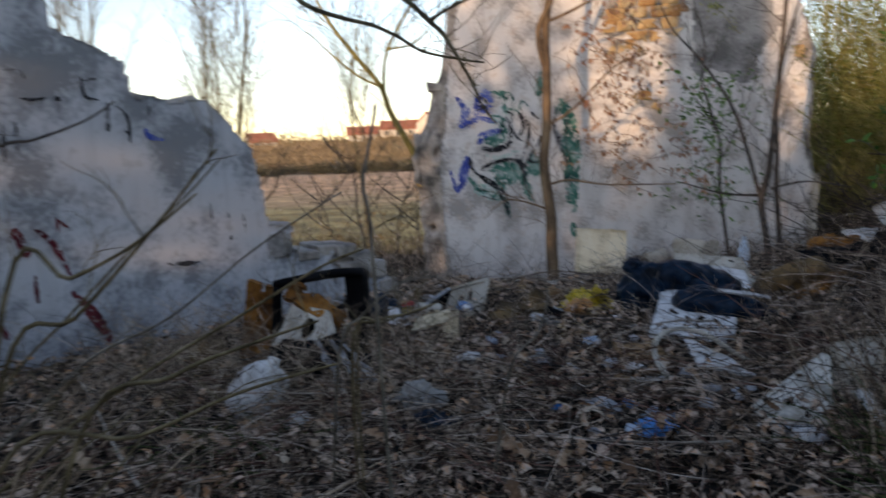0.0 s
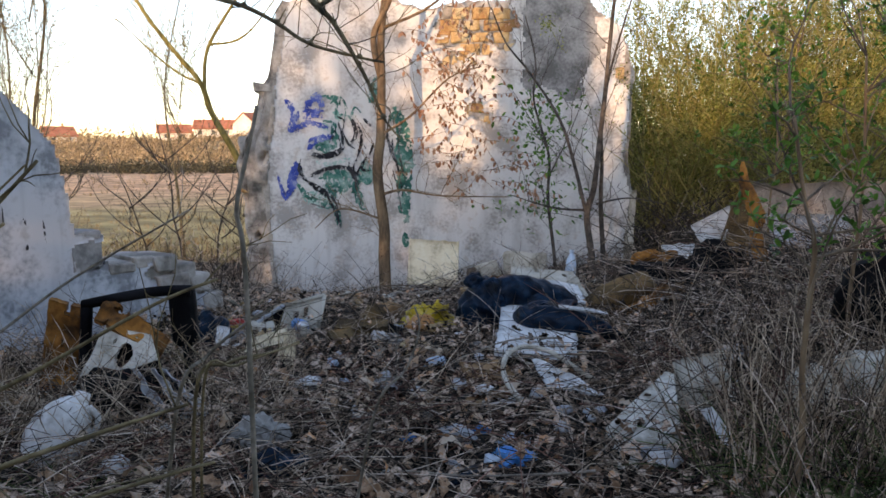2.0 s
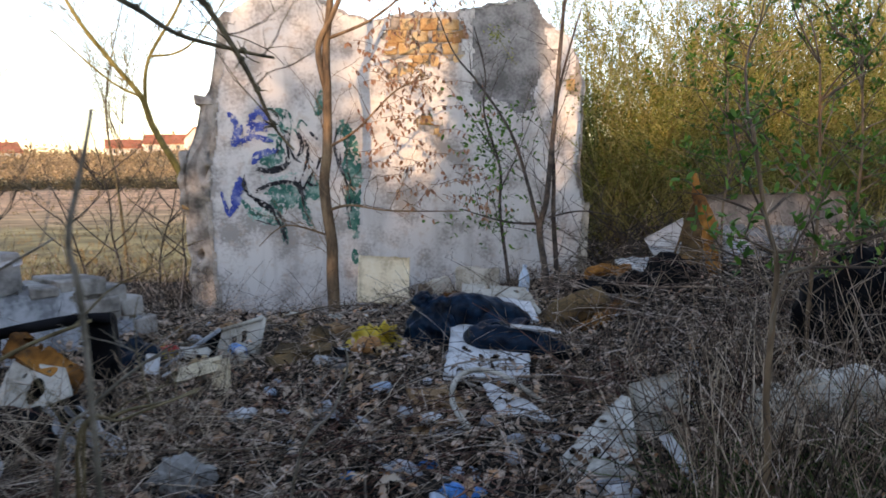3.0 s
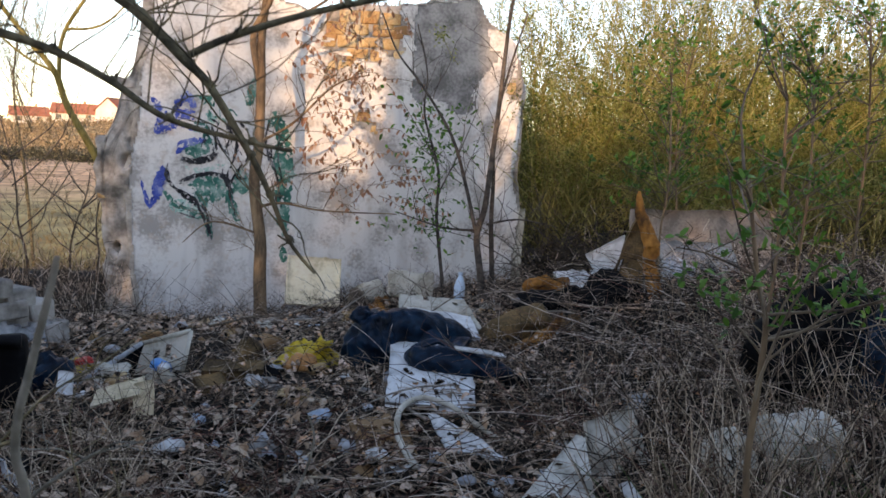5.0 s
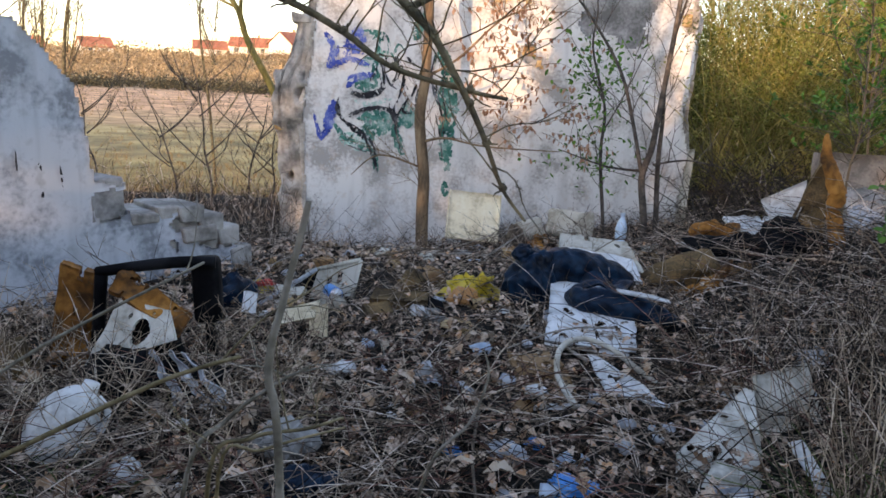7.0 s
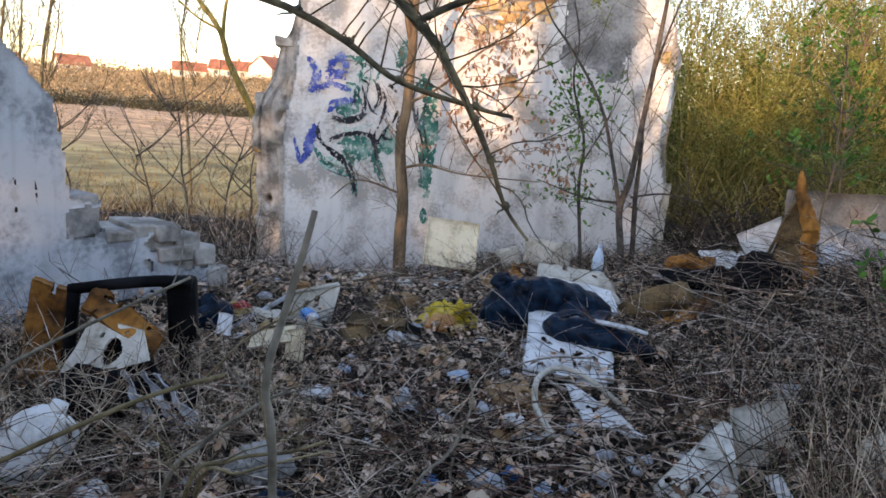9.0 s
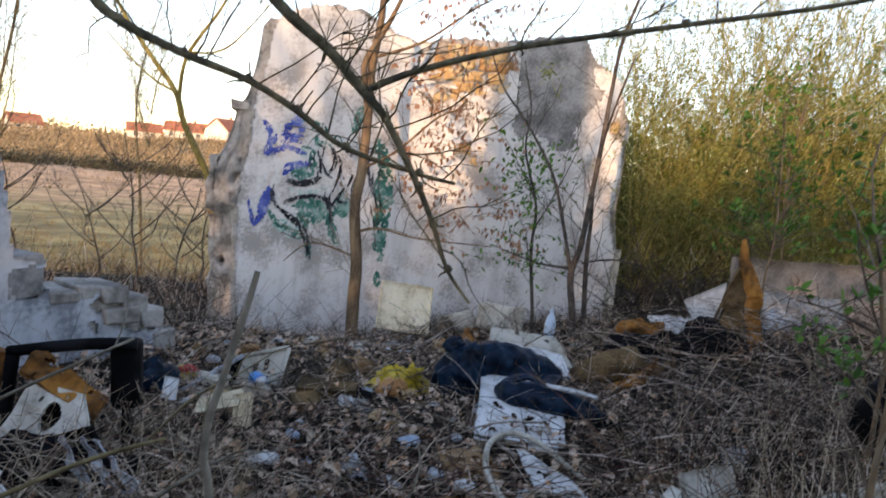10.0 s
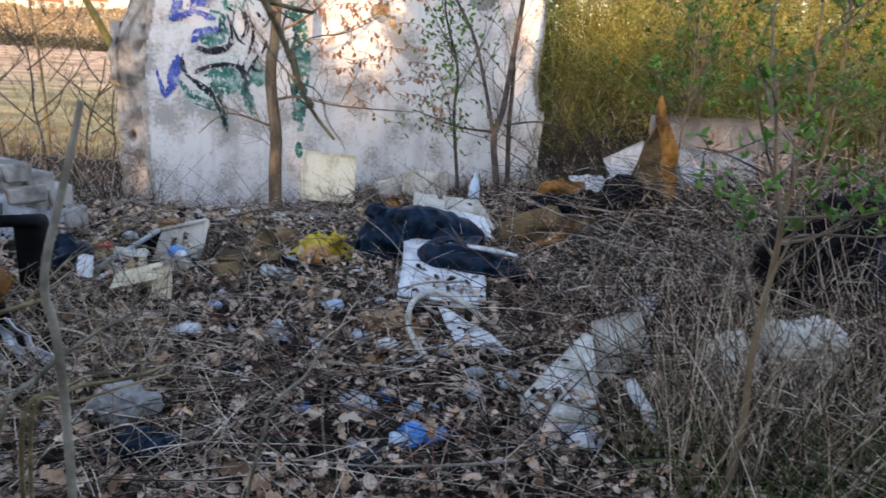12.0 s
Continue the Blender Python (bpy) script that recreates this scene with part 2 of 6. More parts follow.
def ground_material():
    """Soil under the trees; beyond them meadow with rusty and green stripes."""
    # Near-black stops put the shade of the litter's gaps into the soil colour.
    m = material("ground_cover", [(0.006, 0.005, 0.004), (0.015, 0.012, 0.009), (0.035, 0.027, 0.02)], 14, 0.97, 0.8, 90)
    n, l = m.node_tree.nodes, m.node_tree.links
    b = n["Principled BSDF"]
    soil = b.inputs["Base Color"].links[0].from_socket
    geo = n.new("ShaderNodeNewGeometry")
    sep = n.new("ShaderNodeSeparateXYZ")
    l.new(geo.outputs["Position"], sep.inputs["Vector"])
    no = n.new("ShaderNodeTexNoise")
    no.inputs["Scale"].default_value, no.inputs["Detail"].default_value = 0.12, 8
    l.new(geo.outputs["Position"], no.inputs["Vector"])
    ad = n.new("ShaderNodeMath")
    ad.operation = "MULTIPLY_ADD"
    ad.inputs[1].default_value = 26.0
    l.new(no.outputs["Fac"], ad.inputs[0])
    l.new(sep.outputs["Y"], ad.inputs[2])
    rg = n.new("ShaderNodeMapRange")
    rg.inputs["From Min"].default_value, rg.inputs["From Max"].default_value = 15, 92
    l.new(ad.outputs[0], rg.inputs["Value"])
    rp = n.new("ShaderNodeValToRGB")
    stops = [(0.0, (0.24, 0.175, 0.085)), (0.08, (0.29, 0.21, 0.10)), (0.2, (0.29, 0.245, 0.105)), (0.34, (0.34, 0.265, 0.12)),
             (0.48, (0.56, 0.34, 0.19)), (0.75, (0.66, 0.40, 0.235)), (0.9, (0.50, 0.34, 0.195)), (1.0, (0.30, 0.235, 0.115))]
    while len(rp.color_ramp.elements) < len(stops):
        rp.color_ramp.elements.new(0.5)
    for e, (p, c) in zip(rp.color_ramp.elements, stops):
        e.position, e.color = p, (*c, 1)
    l.new(rg.outputs["Result"], rp.inputs["Fac"])
    fine = n.new("ShaderNodeTexNoise")
    fine.inputs["Scale"].default_value, fine.inputs["Detail"].default_value = 0.8, 11
    l.new(geo.outputs["Position"], fine.inputs["Vector"])
    fr = n.new("ShaderNodeMapRange")
    fr.inputs["From Min"].default_value, fr.inputs["From Max"].default_value = 0.3, 0.7
    fr.inputs["To Min"].default_value, fr.inputs["To Max"].default_value = 0.42, 1.35
    l.new(fine.outputs["Fac"], fr.inputs["Value"])
    mu = n.new("ShaderNodeMixRGB")
    mu.blend_type = "MULTIPLY"
    mu.inputs["Fac"].default_value = 1
    l.new(rp.outputs["Color"], mu.inputs["Color1"])
    l.new(fr.outputs["Result"], mu.inputs["Color2"])
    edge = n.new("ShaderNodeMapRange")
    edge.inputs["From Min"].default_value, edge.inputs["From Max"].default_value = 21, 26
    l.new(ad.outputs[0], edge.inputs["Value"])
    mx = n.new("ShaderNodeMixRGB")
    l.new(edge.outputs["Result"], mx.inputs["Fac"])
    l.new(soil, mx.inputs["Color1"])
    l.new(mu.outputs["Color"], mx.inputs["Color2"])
    l.new(mx.outputs["Color"], b.inputs["Base Color"])
    return m


GROUND = ground_material()


def shade_by_object(m, amount):
    """Shift the colour of each object that wears the material."""
    n, l = m.node_tree.nodes, m.node_tree.links
    ramp = next(q for q in n if q.type == "VALTORGB")
    src = ramp.inputs["Fac"].links[0].from_socket
    info, add = n.new("ShaderNodeObjectInfo"), n.new("ShaderNodeMath")
    add.operation = "MULTIPLY_ADD"
    add.inputs[1].default_value = amount
    sub = n.new("ShaderNodeMath")
    sub.operation = "SUBTRACT"
    sub.inputs[1].default_value = amount / 2
    l.new(info.outputs["Random"], add.inputs[0])
    l.new(src, add.inputs[2])
    l.new(add.outputs[0], sub.inputs[0])
    l.new(sub.outputs[0], ramp.inputs["Fac"])


shade_by_object(OAK_LEAF, 1.0)
shade_by_object(BRICK, 0.6)


# ---------- building helpers ----------
rnd = random.Random(7)


def U(a, b):
    return rnd.uniform(a, b)


def nz(x, y=0.0, z=0.0):
    return noise.noise(Vector((x, y, z)))


def smooth(a, b, v):
    v = min(1.0, max(0.0, (v - a) / (b - a)))
    return v * v * (3 - 2 * v)


def lerp_list(pairs, x):
    if x <= pairs[0][0]:
        return pairs[0][1]
    for (a, p), (b, q) in zip(pairs, pairs[1:]):
        if x <= b:
            return p + (q - p) * (x - a) / max(1e-9, b - a)
    return pairs[-1][1]


class Build:
    """Collects loose pieces of one mesh."""

    def __init__(self):
        self.v, self.f = [], []

    def add(self, verts, faces):
        o = len(self.v)
        self.v += [tuple(p) for p in verts]
        self.f += [tuple(i + o for i in q) for q in faces]

    def tube(self, pts, r0, r1, n=5, cap=True):
        pts = [Vector(p) for p in pts]
        o, k = len(self.v), len(pts)
        side = Vector((0.3, 0.5, 0.8)).normalized()
        for i, p in enumerate(pts):
            t = (pts[min(i + 1, k - 1)] - pts[max(i - 1, 0)])
            t = t.normalized() if t.length > 1e-9 else Vector((0, 0, 1))
            a = (side - t * side.dot(t))
            a = a.normalized() if a.length > 1e-4 else t.orthogonal().normalized()
            side = a
            b = t.cross(a)
            r = r0 + (r1 - r0) * i / max(1, k - 1)
            for j in range(n):
                w = 2 * math.pi * j / n
                self.v.append(tuple(p + a * (r * math.cos(w)) + b * (r * math.sin(w))))
        for i in range(k - 1):
            for j in range(n):
                q = o + i * n
                self.f.append((q + j, q + (j + 1) % n, q + n + (j + 1) % n, q + n + j))
        if cap:
            self.f.append(tuple(o + j for j in reversed(range(n))))
            self.f.append(tuple(o + (k - 1) * n + j for j in range(n)))

    def leaf(self, p, d, up, length, width, curl=0.25):
        p, d = Vector(p), Vector(d).normalized()
        s = d.cross(Vector(up))
        s = s.normalized() if s.length > 1e-4 else d.orthogonal().normalized()
        u = s.cross(d)
        c = curl * length
        self.add([p, p + d * length * .3 + s * width * .5 + u * c * .5, p + d * length * .3 - s * width * .5 + u * c * .5,
                  p + d * length * .7 + s * width * .42 + u * c, p + d * length * .7 - s * width * .42 + u * c * .8,
                  p + d * length + u * c * .3],
                 [(0, 1, 2), (1, 3, 4, 2), (3, 5, 4)])

    def lobed(self, p, d, up, length, width, curl=0.25):
        """A withered oak leaf: lobes on both sides, curled."""
        p, d = Vector(p), Vector(d).normalized()
        s = d.cross(Vector(up))
        s = s.normalized() if s.length > 1e-4 else d.orthogonal().normalized()
        u = s.cross(d)
        pts = [p]
        for k, (t, w) in enumerate(((.14, .18), (.30, .46), (.42, .24), (.60, .52), (.74, .26), (.88, .34))):
            rise = curl * length * math.sin(t * 3.0)
            fold = .35 * w * width
            pts += [p + d * length * t + s * w * width + u * (rise + fold), p + d * length * t + u * rise, p + d * length * t - s * w * width + u * (rise + fold * .6)]
        pts.append(p + d * length + u * curl * length * .2)
        f = [(0, 1, 2), (0, 2, 3)]
        for k in range(5):
            q = 1 + 3 * k
            f += [(q, q + 3, q + 4, q + 1), (q + 1, q + 4, q + 5, q + 2)]
        f += [(16, 19, 17), (17, 19, 18)]
        self.add(pts, f)

    def sliver(self, p, d, up, length, width):
        p, d = Vector(p), Vector(d).normalized()
        s = d.cross(Vector(up))
        s = s.normalized() if s.length > 1e-4 else d.orthogonal().normalized()
        self.add([p, p + d * length * .5 + s * width * .5, p + d * length, p + d * length * .5 - s * width * .5], [(0, 1, 2, 3)])

    def box(self, m, sx, sy, sz, bev=0.0):
        """A box round the origin of m, with its edges taken off."""
        b = bmesh.new()
        bmesh.ops.create_cube(b, size=1)
        bmesh.ops.scale(b, vec=(sx, sy, sz), verts=b.verts)
        if bev:
            bmesh.ops.bevel(b, geom=b.edges[:], offset=bev, segments=2, affect="EDGES", profile=0.5)
        bmesh.ops.transform(b, matrix=m, verts=b.verts)
        b.verts.index_update()
        self.add([q.co for q in b.verts], [[w.index for w in f.verts] for f in b.faces])
        b.free()

    def mesh(self, name, mat, flat=False):
        me = bpy.data.meshes.new(name)
        me.from_pydata(self.v, [], self.f)
        me.materials.append(mat)
        me.polygons.foreach_set("use_smooth", [not flat] * len(me.polygons))
        me.update()
        return me


def part(name, build, mat, parent=None, label="", flat=False, kind=""):
    ob = new(name, build.mesh(name, mat, flat))
    if parent:
        ob.parent = parent
    return tagged(ob, label, kind=kind)


def holder(name, label, category, group="", kind=""):
    return tagged(new(name), label, category, group, kind)


def single(name, build, mat, label, category, group="", kind="", flat=False):
    return tagged(part(name, build, mat, flat=flat), label, category, group, kind)


def curve(pts, n=6):
    """A smooth line through the points."""
    pts = [Vector(p) for p in pts]
    if len(pts) < 3:
        return [pts[0].lerp(pts[-1], i / n) for i in range(n + 1)]
    out = []
    for i in range(len(pts) - 1):
        a, b, c, d = pts[max(0, i - 1)], pts[i], pts[i + 1], pts[min(len(pts) - 1, i + 2)]
        for j in range(n):
            t = j / n
            out.append(0.5 * ((2 * b) + (c - a) * t + (2 * a - 5 * b + 4 * c - d) * t * t + (3 * b - a - 3 * c + d) * t ** 3))
    return out + [pts[-1]]


def lump(m, sx, sy, sz, rough=0.25, freq=3.0, seed=0.0, div=3, flat_base=0.35, crease=0.0):
    """A crumpled or stony lump, flattened below."""
    b = bmesh.new()
    bmesh.ops.create_icosphere(b, subdivisions=div, radius=1)
    out = Build()
    for q in b.verts:
        p = q.co.copy()
        k = 1 + rough * noise.noise(p * freq * .5 + Vector((seed, 0, 0))) + rough * .6 * noise.noise(p * freq * 1.7 + Vector((0, seed, 0)))
        if crease:
            k -= crease * abs(noise.noise(p * freq * 1.3 + Vector((seed, seed, 2)))) ** 0.6
        p *= k
        if p.z < -flat_base:
            p.z = -flat_base + (p.z + flat_base) * .15
        q.co = Vector((p.x * sx, p.y * sy, (p.z + flat_base) * sz))
    bmesh.ops.transform(b, matrix=m, verts=b.verts)
    b.verts.index_update()
    out.add([q.co for q in b.verts], [[w.index for w in f.verts] for f in b.faces])
    b.free()
    return out


def sheet(m, outline_w, outline_h, thick, nx=14, ny=14, keep=None, wave=0.01, freq=5, seed=0.0):
    """A thin plate in its own x-y plane, slightly warped; keep(u, v) says which cells stay."""
    g = Build()
    idx = {}

    def vert(i, j, s):
        if (i, j, s) not in idx:
            x, y = (i / nx - .5) * outline_w, (j / ny - .5) * outline_h
            jx, jy = nz(x * 30, y * 30, seed) * outline_w / nx * .35, nz(x * 30, y * 30, seed + 9) * outline_h / ny * .35
            z = wave * nz(x * freq, y * freq, seed) + s * thick
            idx[i, j, s] = len(g.v)
            g.v.append(tuple(m @ Vector((x + jx, y + jy, z))))
        return idx[i, j, s]

    cells = {(i, j) for i in range(nx) for j in range(ny) if keep is None or keep((i + .5) / nx, (j + .5) / ny)}
    for i, j in cells:
        g.f.append((vert(i, j, 1), vert(i + 1, j, 1), vert(i + 1, j + 1, 1), vert(i, j + 1, 1)))
        g.f.append((vert(i, j, 0), vert(i, j + 1, 0), vert(i + 1, j + 1, 0), vert(i + 1, j, 0)))
        for (a, b_), (p, q) in (((i - 1, j), ((i, j), (i, j + 1))), ((i + 1, j), ((i + 1, j + 1), (i + 1, j))),
                                ((i, j - 1), ((i + 1, j), (i, j))), ((i, j + 1), ((i, j + 1), (i + 1, j + 1)))):
            if (a, b_) not in cells:
                g.f.append((vert(*p, 0), vert(*q, 0), vert(*q, 1), vert(*p, 1)))
    return g


def plate(p, q, r, s, thick, nx=12, ny=12, keep=None, wave=0.01, freq=9, seed=0.0):
    """A warped plate between four corners, the thickness behind it."""
    p, q, r, s = Vector(p), Vector(q), Vector(r), Vector(s)
    n = (q - p).cross(s - p).normalized()
    flat = sheet(Matrix(), 1, 1, 1, nx, ny, keep, 0, 1, seed)
    out = Build()
    out.f = flat.f
    for x, y, z in flat.v:
        u, v = x + .5, y + .5
        at = p.lerp(q, u).lerp(s.lerp(r, u), v)
        out.v.append(tuple(at + n * (thick * (z - .5) + wave * nz(at.x * freq, at.y * freq + at.z * freq, seed))))
    return out


def slack_tube(pts, radii, n=26, seed=0.0, fold=.3):
    """A slack filled bag: a fat uneven tube with folds across and along."""
    line = curve(pts, 9)
    k, g = len(line), Build()
    side = Vector((0, 0, 1))
    for i, p in enumerate(line):
        t = (line[min(i + 1, k - 1)] - line[max(i - 1, 0)]).normalized()
        a = (side - t * side.dot(t)).normalized()
        b = t.cross(a)
        u = i / (k - 1) * (len(radii) - 1)
        lo = min(int(u), len(radii) - 2)
        r = radii[lo] + (radii[lo + 1] - radii[lo]) * (u - lo)
        r *= math.sqrt(max(0.02, math.sin(math.pi * min(1, max(.01, (i + .2) / (k - .6)))) ** .5))
        for j in range(n):
            w = 2 * math.pi * j / n
            way = a * math.cos(w) + b * math.sin(w)
            q = p + way * r
            m = 1 + fold * nz(q.x * 16, q.y * 16, q.z * 16 + seed) - fold * .9 * abs(nz(q.x * 34, q.y * 34, q.z * 34 + seed + 7)) ** .7
            g.v.append(tuple(p + way * r * m))
    for i in range(k - 1):
        for j in range(n):
            q = i * n
            g.f.append((q + j, q + (j + 1) % n, q + n + (j + 1) % n, q + n + j))
    g.f += [tuple(reversed(range(n))), tuple((k - 1) * n + j for j in range(n))]
    return g


# ---------- ground ----------
def ground_z(x, y):
    z = 0.5 - 0.36 * smooth(4.0, 7.0, y)
    z += 0.24 * smooth(0.2, 2.6, x) * smooth(4.6, 6.8, y) * (1 - smooth(8, 12, y))
    z += 0.33 * smooth(1.7, 3.2, x) * smooth(1.0, 2.6, y) * (1 - smooth(4.5, 6.5, y))
    z -= 0.16 * smooth(5.4, 6.6, y) * (1 - smooth(-0.1, 0.9, x)) * (1 - smooth(8, 9, y))
    z -= 1.1 * smooth(7.8, 15, y)
    far = smooth(150, 250, y)
    z += far * (1.2 + 3.6 * smooth(-110, -40, x * 244 / max(y, 1)))
    z += 4.0 * smooth(250, 700, y)
    near = 1 - smooth(12, 30, math.hypot(x, y))
    z += near * (0.035 * nz(x * 1.6, y * 1.6) + 0.022 * nz(x * 5, y * 5, 3)) + 0.25 * smooth(20, 60, y) * nz(x * .05, y * .05, 7)
    return z


def graded(lo, hi, a, b, step, grow):
    """Even steps from a to b, then wider and wider out to lo and hi."""
    vals = [a + step * i for i in range(int((b - a) / step) + 1)]
    s, v = step, vals[-1]
    while v < hi:
        s *= grow
        v += s
        vals.append(v)
    s, v, left = step, a, []
    while v > lo:
        s *= grow
        v -= s
        left.append(v)
    return left[::-1] + vals


def build_ground():
    xs, ys = graded(-900, 900, -3.5, 5.0, 0.06, 1.12), graded(-80, 1600, -0.4, 7.6, 0.06, 1.10)
    g = Build()
    nx, ny = len(xs), len(ys)
    g.v = [(x, y, ground_z(x, y)) for y in ys for x in xs]
    g.f = [(j * nx + i, j * nx + i + 1, (j + 1) * nx + i + 1, (j + 1) * nx + i) for j in range(ny - 1) for i in range(nx - 1)]
    return single("ground", g, GROUND, "leafy soil, blackened for shaded gaps, that turns into a dry meadow", "ground", kind="structure")


ground_sheet = build_ground()


# ---------- ruined walls ----------
def interp_height(pairs, x):
    return lerp_list(pairs, x) + 0.025 * nz(x * 7) + 0.015 * nz(x * 19, 4)


def skin(x, z):
    """How far the plaster stands in front of the masonry."""
    return 0.022 + 0.005 * nz(x * 2.2, z * 2.2, 5) + 0.002 * nz(x * 9, z * 9, 1)


def masonry_core(top, left, right, base, thick, set_back, ragged=0.02, nx=64, nzc=46):
    """The bare wall: rough faces, a broken top and broken ends."""
    g = Build()
    for back in (0, 1):
        for j in range(nzc + 1):
            for i in range(nx + 1):
                u, v = i / nx, j / nzc
                x0 = left[0][1] + (right[0][1] - left[0][1]) * u
                z = base + (interp_height(top, x0) - base) * v
                x = lerp_list(left, z) + (lerp_list(right, z) - lerp_list(left, z)) * u
                x += ragged * nz(z * 6, back, 2) * (1 - min(1, u * 12)) + ragged * nz(z * 6, back, 8) * (1 - min(1, (1 - u) * 12))
                y = thick if back else set_back(x, z)
                y += 0.012 * nz(x * 9, z * 9, back) + 0.01 * nz(x * 23, z * 23, back)
                if v > .97:
                    z += 0.03 * nz(x * 12, back * 3)
                g.v.append((x, y, z))
    n1, o = nx + 1, (nx + 1) * (nzc + 1)
    for j in range(nzc):
        for i in range(nx):
            a = j * n1 + i
            g.f.append((a, a + 1, a + n1 + 1, a + n1))
            g.f.append((o + a, o + a + n1, o + a + n1 + 1, o + a + 1))
    for i in range(nx):
        a = nzc * n1 + i
        g.f.append((a, a + 1, o + a + 1, o + a))
    for j in range(nzc):
        a, b = j * n1, j * n1 + nx
        g.f.append((a, a + n1, o + a + n1, o + a))
        g.f.append((b, o + b, o + b + n1, b + n1))
    return g


def plaster_skin(top, x0, x1, base, covered, cell=0.017, proud=0.0):
    nx, nzc = int((x1 - x0) / cell), int((3.2 - base) / cell)
    on = set()
    for i in range(nx):
        for j in range(nzc):
            x, z = x0 + (i + .5) * cell, base + (j + .5) * cell
            if z < interp_height(top, x) - 0.015 and covered(x, z):
                on.add((i, j))
    g, idx = Build(), {}

    def vert(i, j, s):
        if (i, j, s) not in idx:
            x, z = x0 + i * cell, base + j * cell
            idx[i, j, s] = len(g.v)
            g.v.append((x + .35 * cell * nz(x * 40, z * 40), -skin(x, z) - proud if s else 0.012, z + .35 * cell * nz(x * 40, z * 40, 6)))
        return idx[i, j, s]

    for i, j in on:
        g.f.append((vert(i, j, 1), vert(i + 1, j, 1), vert(i + 1, j + 1, 1), vert(i, j + 1, 1)))
        for (a, b), (p, q) in (((i - 1, j), ((i, j), (i, j + 1))), ((i + 1, j), ((i + 1, j + 1), (i + 1, j))),
                               ((i, j - 1), ((i + 1, j), (i, j))), ((i, j + 1), ((i, j + 1), (i + 1, j + 1)))):
            if (a, b) not in on:
                g.f.append((vert(*p, 1), vert(*p, 0), vert(*q, 0), vert(*q, 1)))
    return g


def stroke(g, pts, width, ends=True, proud=0.004, gaps=.3):
    """A sprayed line on the plaster, uneven in width and broken where the paint has flaked."""
    line = curve([(a, 0, b) for a, b in pts], 16)
    k, o, n = len(line), len(g.v), 7
    for i, p in enumerate(line):
        t = (line[min(i + 1, k - 1)] - line[max(i - 1, 0)]).normalized()
        s = Vector((t.z, 0, -t.x))
        w = width * .5 * (1 + .5 * nz(p.x * 16, p.z * 16, width * 50)) * (math.sqrt(max(.08, math.sin(math.pi * (i + .4) / (k - .2)))) if ends else 1)
        for c in range(n):
            q = p + s * w * (1 - 2 * c / (n - 1))
            jx, jz = .22 * width * nz(q.x * 45, q.z * 45), .22 * width * nz(q.x * 45, q.z * 45, 5)
            g.v.append((q.x + jx, -skin(q.x, q.z) - proud, q.z + jz))
    for i in range(k - 1):
        for c in range(n - 1):
            a = o + i * n + c
            x, _, z = g.v[a]
            if nz(x * 42, z * 26, 3) + .6 * nz(x * 95, z * 60, 9) < gaps:
                g.f.append((a, a + 1, a + n + 1, a + n))


MAIN_TOP = [(-1.0, 2.6), (-0.87, 2.62), (-0.8, 2.72), (-0.62, 2.76), (-0.34, 2.9), (0.02, 2.88),
            (0.3, 2.74), (0.55, 2.66), (0.9, 2.74), (1.28, 2.74), (1.6, 2.8), (2.0, 2.86), (2.1, 2.68), (2.3, 2.56), (2.5, 2.3)]
MAIN_END = [(0.0, -1.08), (0.3, -1.07), (1.3, -1.13), (1.5, -1.13), (1.66, -1.02), (2.0, -0.98), (2.1, -0.91), (2.6, -0.88), (3.0, -0.84)]
MAIN_LEFT = [(0.0, -0.84), (1.2, -0.92), (1.5, -0.86), (2.0, -0.80), (2.6, -0.76), (3.0, -0.7)]
MAIN_RIGHT = [(0.0, 2.46), (0.4, 2.45), (1.0, 2.50), (1.3, 2.44), (1.7, 2.46), (2.1, 2.47), (2.4, 2.40), (3.0, 2.36)]
MAIN_EDGE = [(0.0, -0.76), (0.4, -0.82), (1.2, -0.87), (1.5, -0.80), (2.0, -0.75), (2.6, -0.66), (3.0, -0.5)]


def main_covered(x, z):
    n = nz(x * 3.1, z * 3.1, 11) + .6 * nz(x * 8, z * 8, 4) + .3 * nz(x * 20, z * 20, 2)
    if x < lerp_list(MAIN_EDGE, z) + 0.03 * n or x > lerp_list(MAIN_RIGHT, z) - 0.03 - 0.03 * abs(n):
        return False
    bare = 1.25 - math.hypot((x - 1.08) / .50, (z - 2.52) / .48)
    bare = max(bare, .7 - math.hypot((x - 2.36) / .16, (z - 2.1) / .32), .55 - math.hypot((x + .45) / .35, (z - 2.86) / .12),
               .42 - math.hypot((x - .95) / .5, (z - 1.75) / .3))
    return n * .8 + bare * .95 < 0.58


def shadow_patch(x, z):
    """Where a grey skin darkens the plaster: dirt and the cast shadow together."""
    n = .05 * nz(x * 5, z * 5, 31) + .03 * nz(x * 14, z * 14, 8)
    right = 2.0 + .3 * smooth(2.0, 2.6, z) if not 2.42 < z < 2.6 else 2.12
    return 1.47 + n < x < right + n and z > 1.98 - .2 * (x - 1.47) + 2.2 * n and main_covered(x, z)


def west_set_back(x, z):
    return 0.0


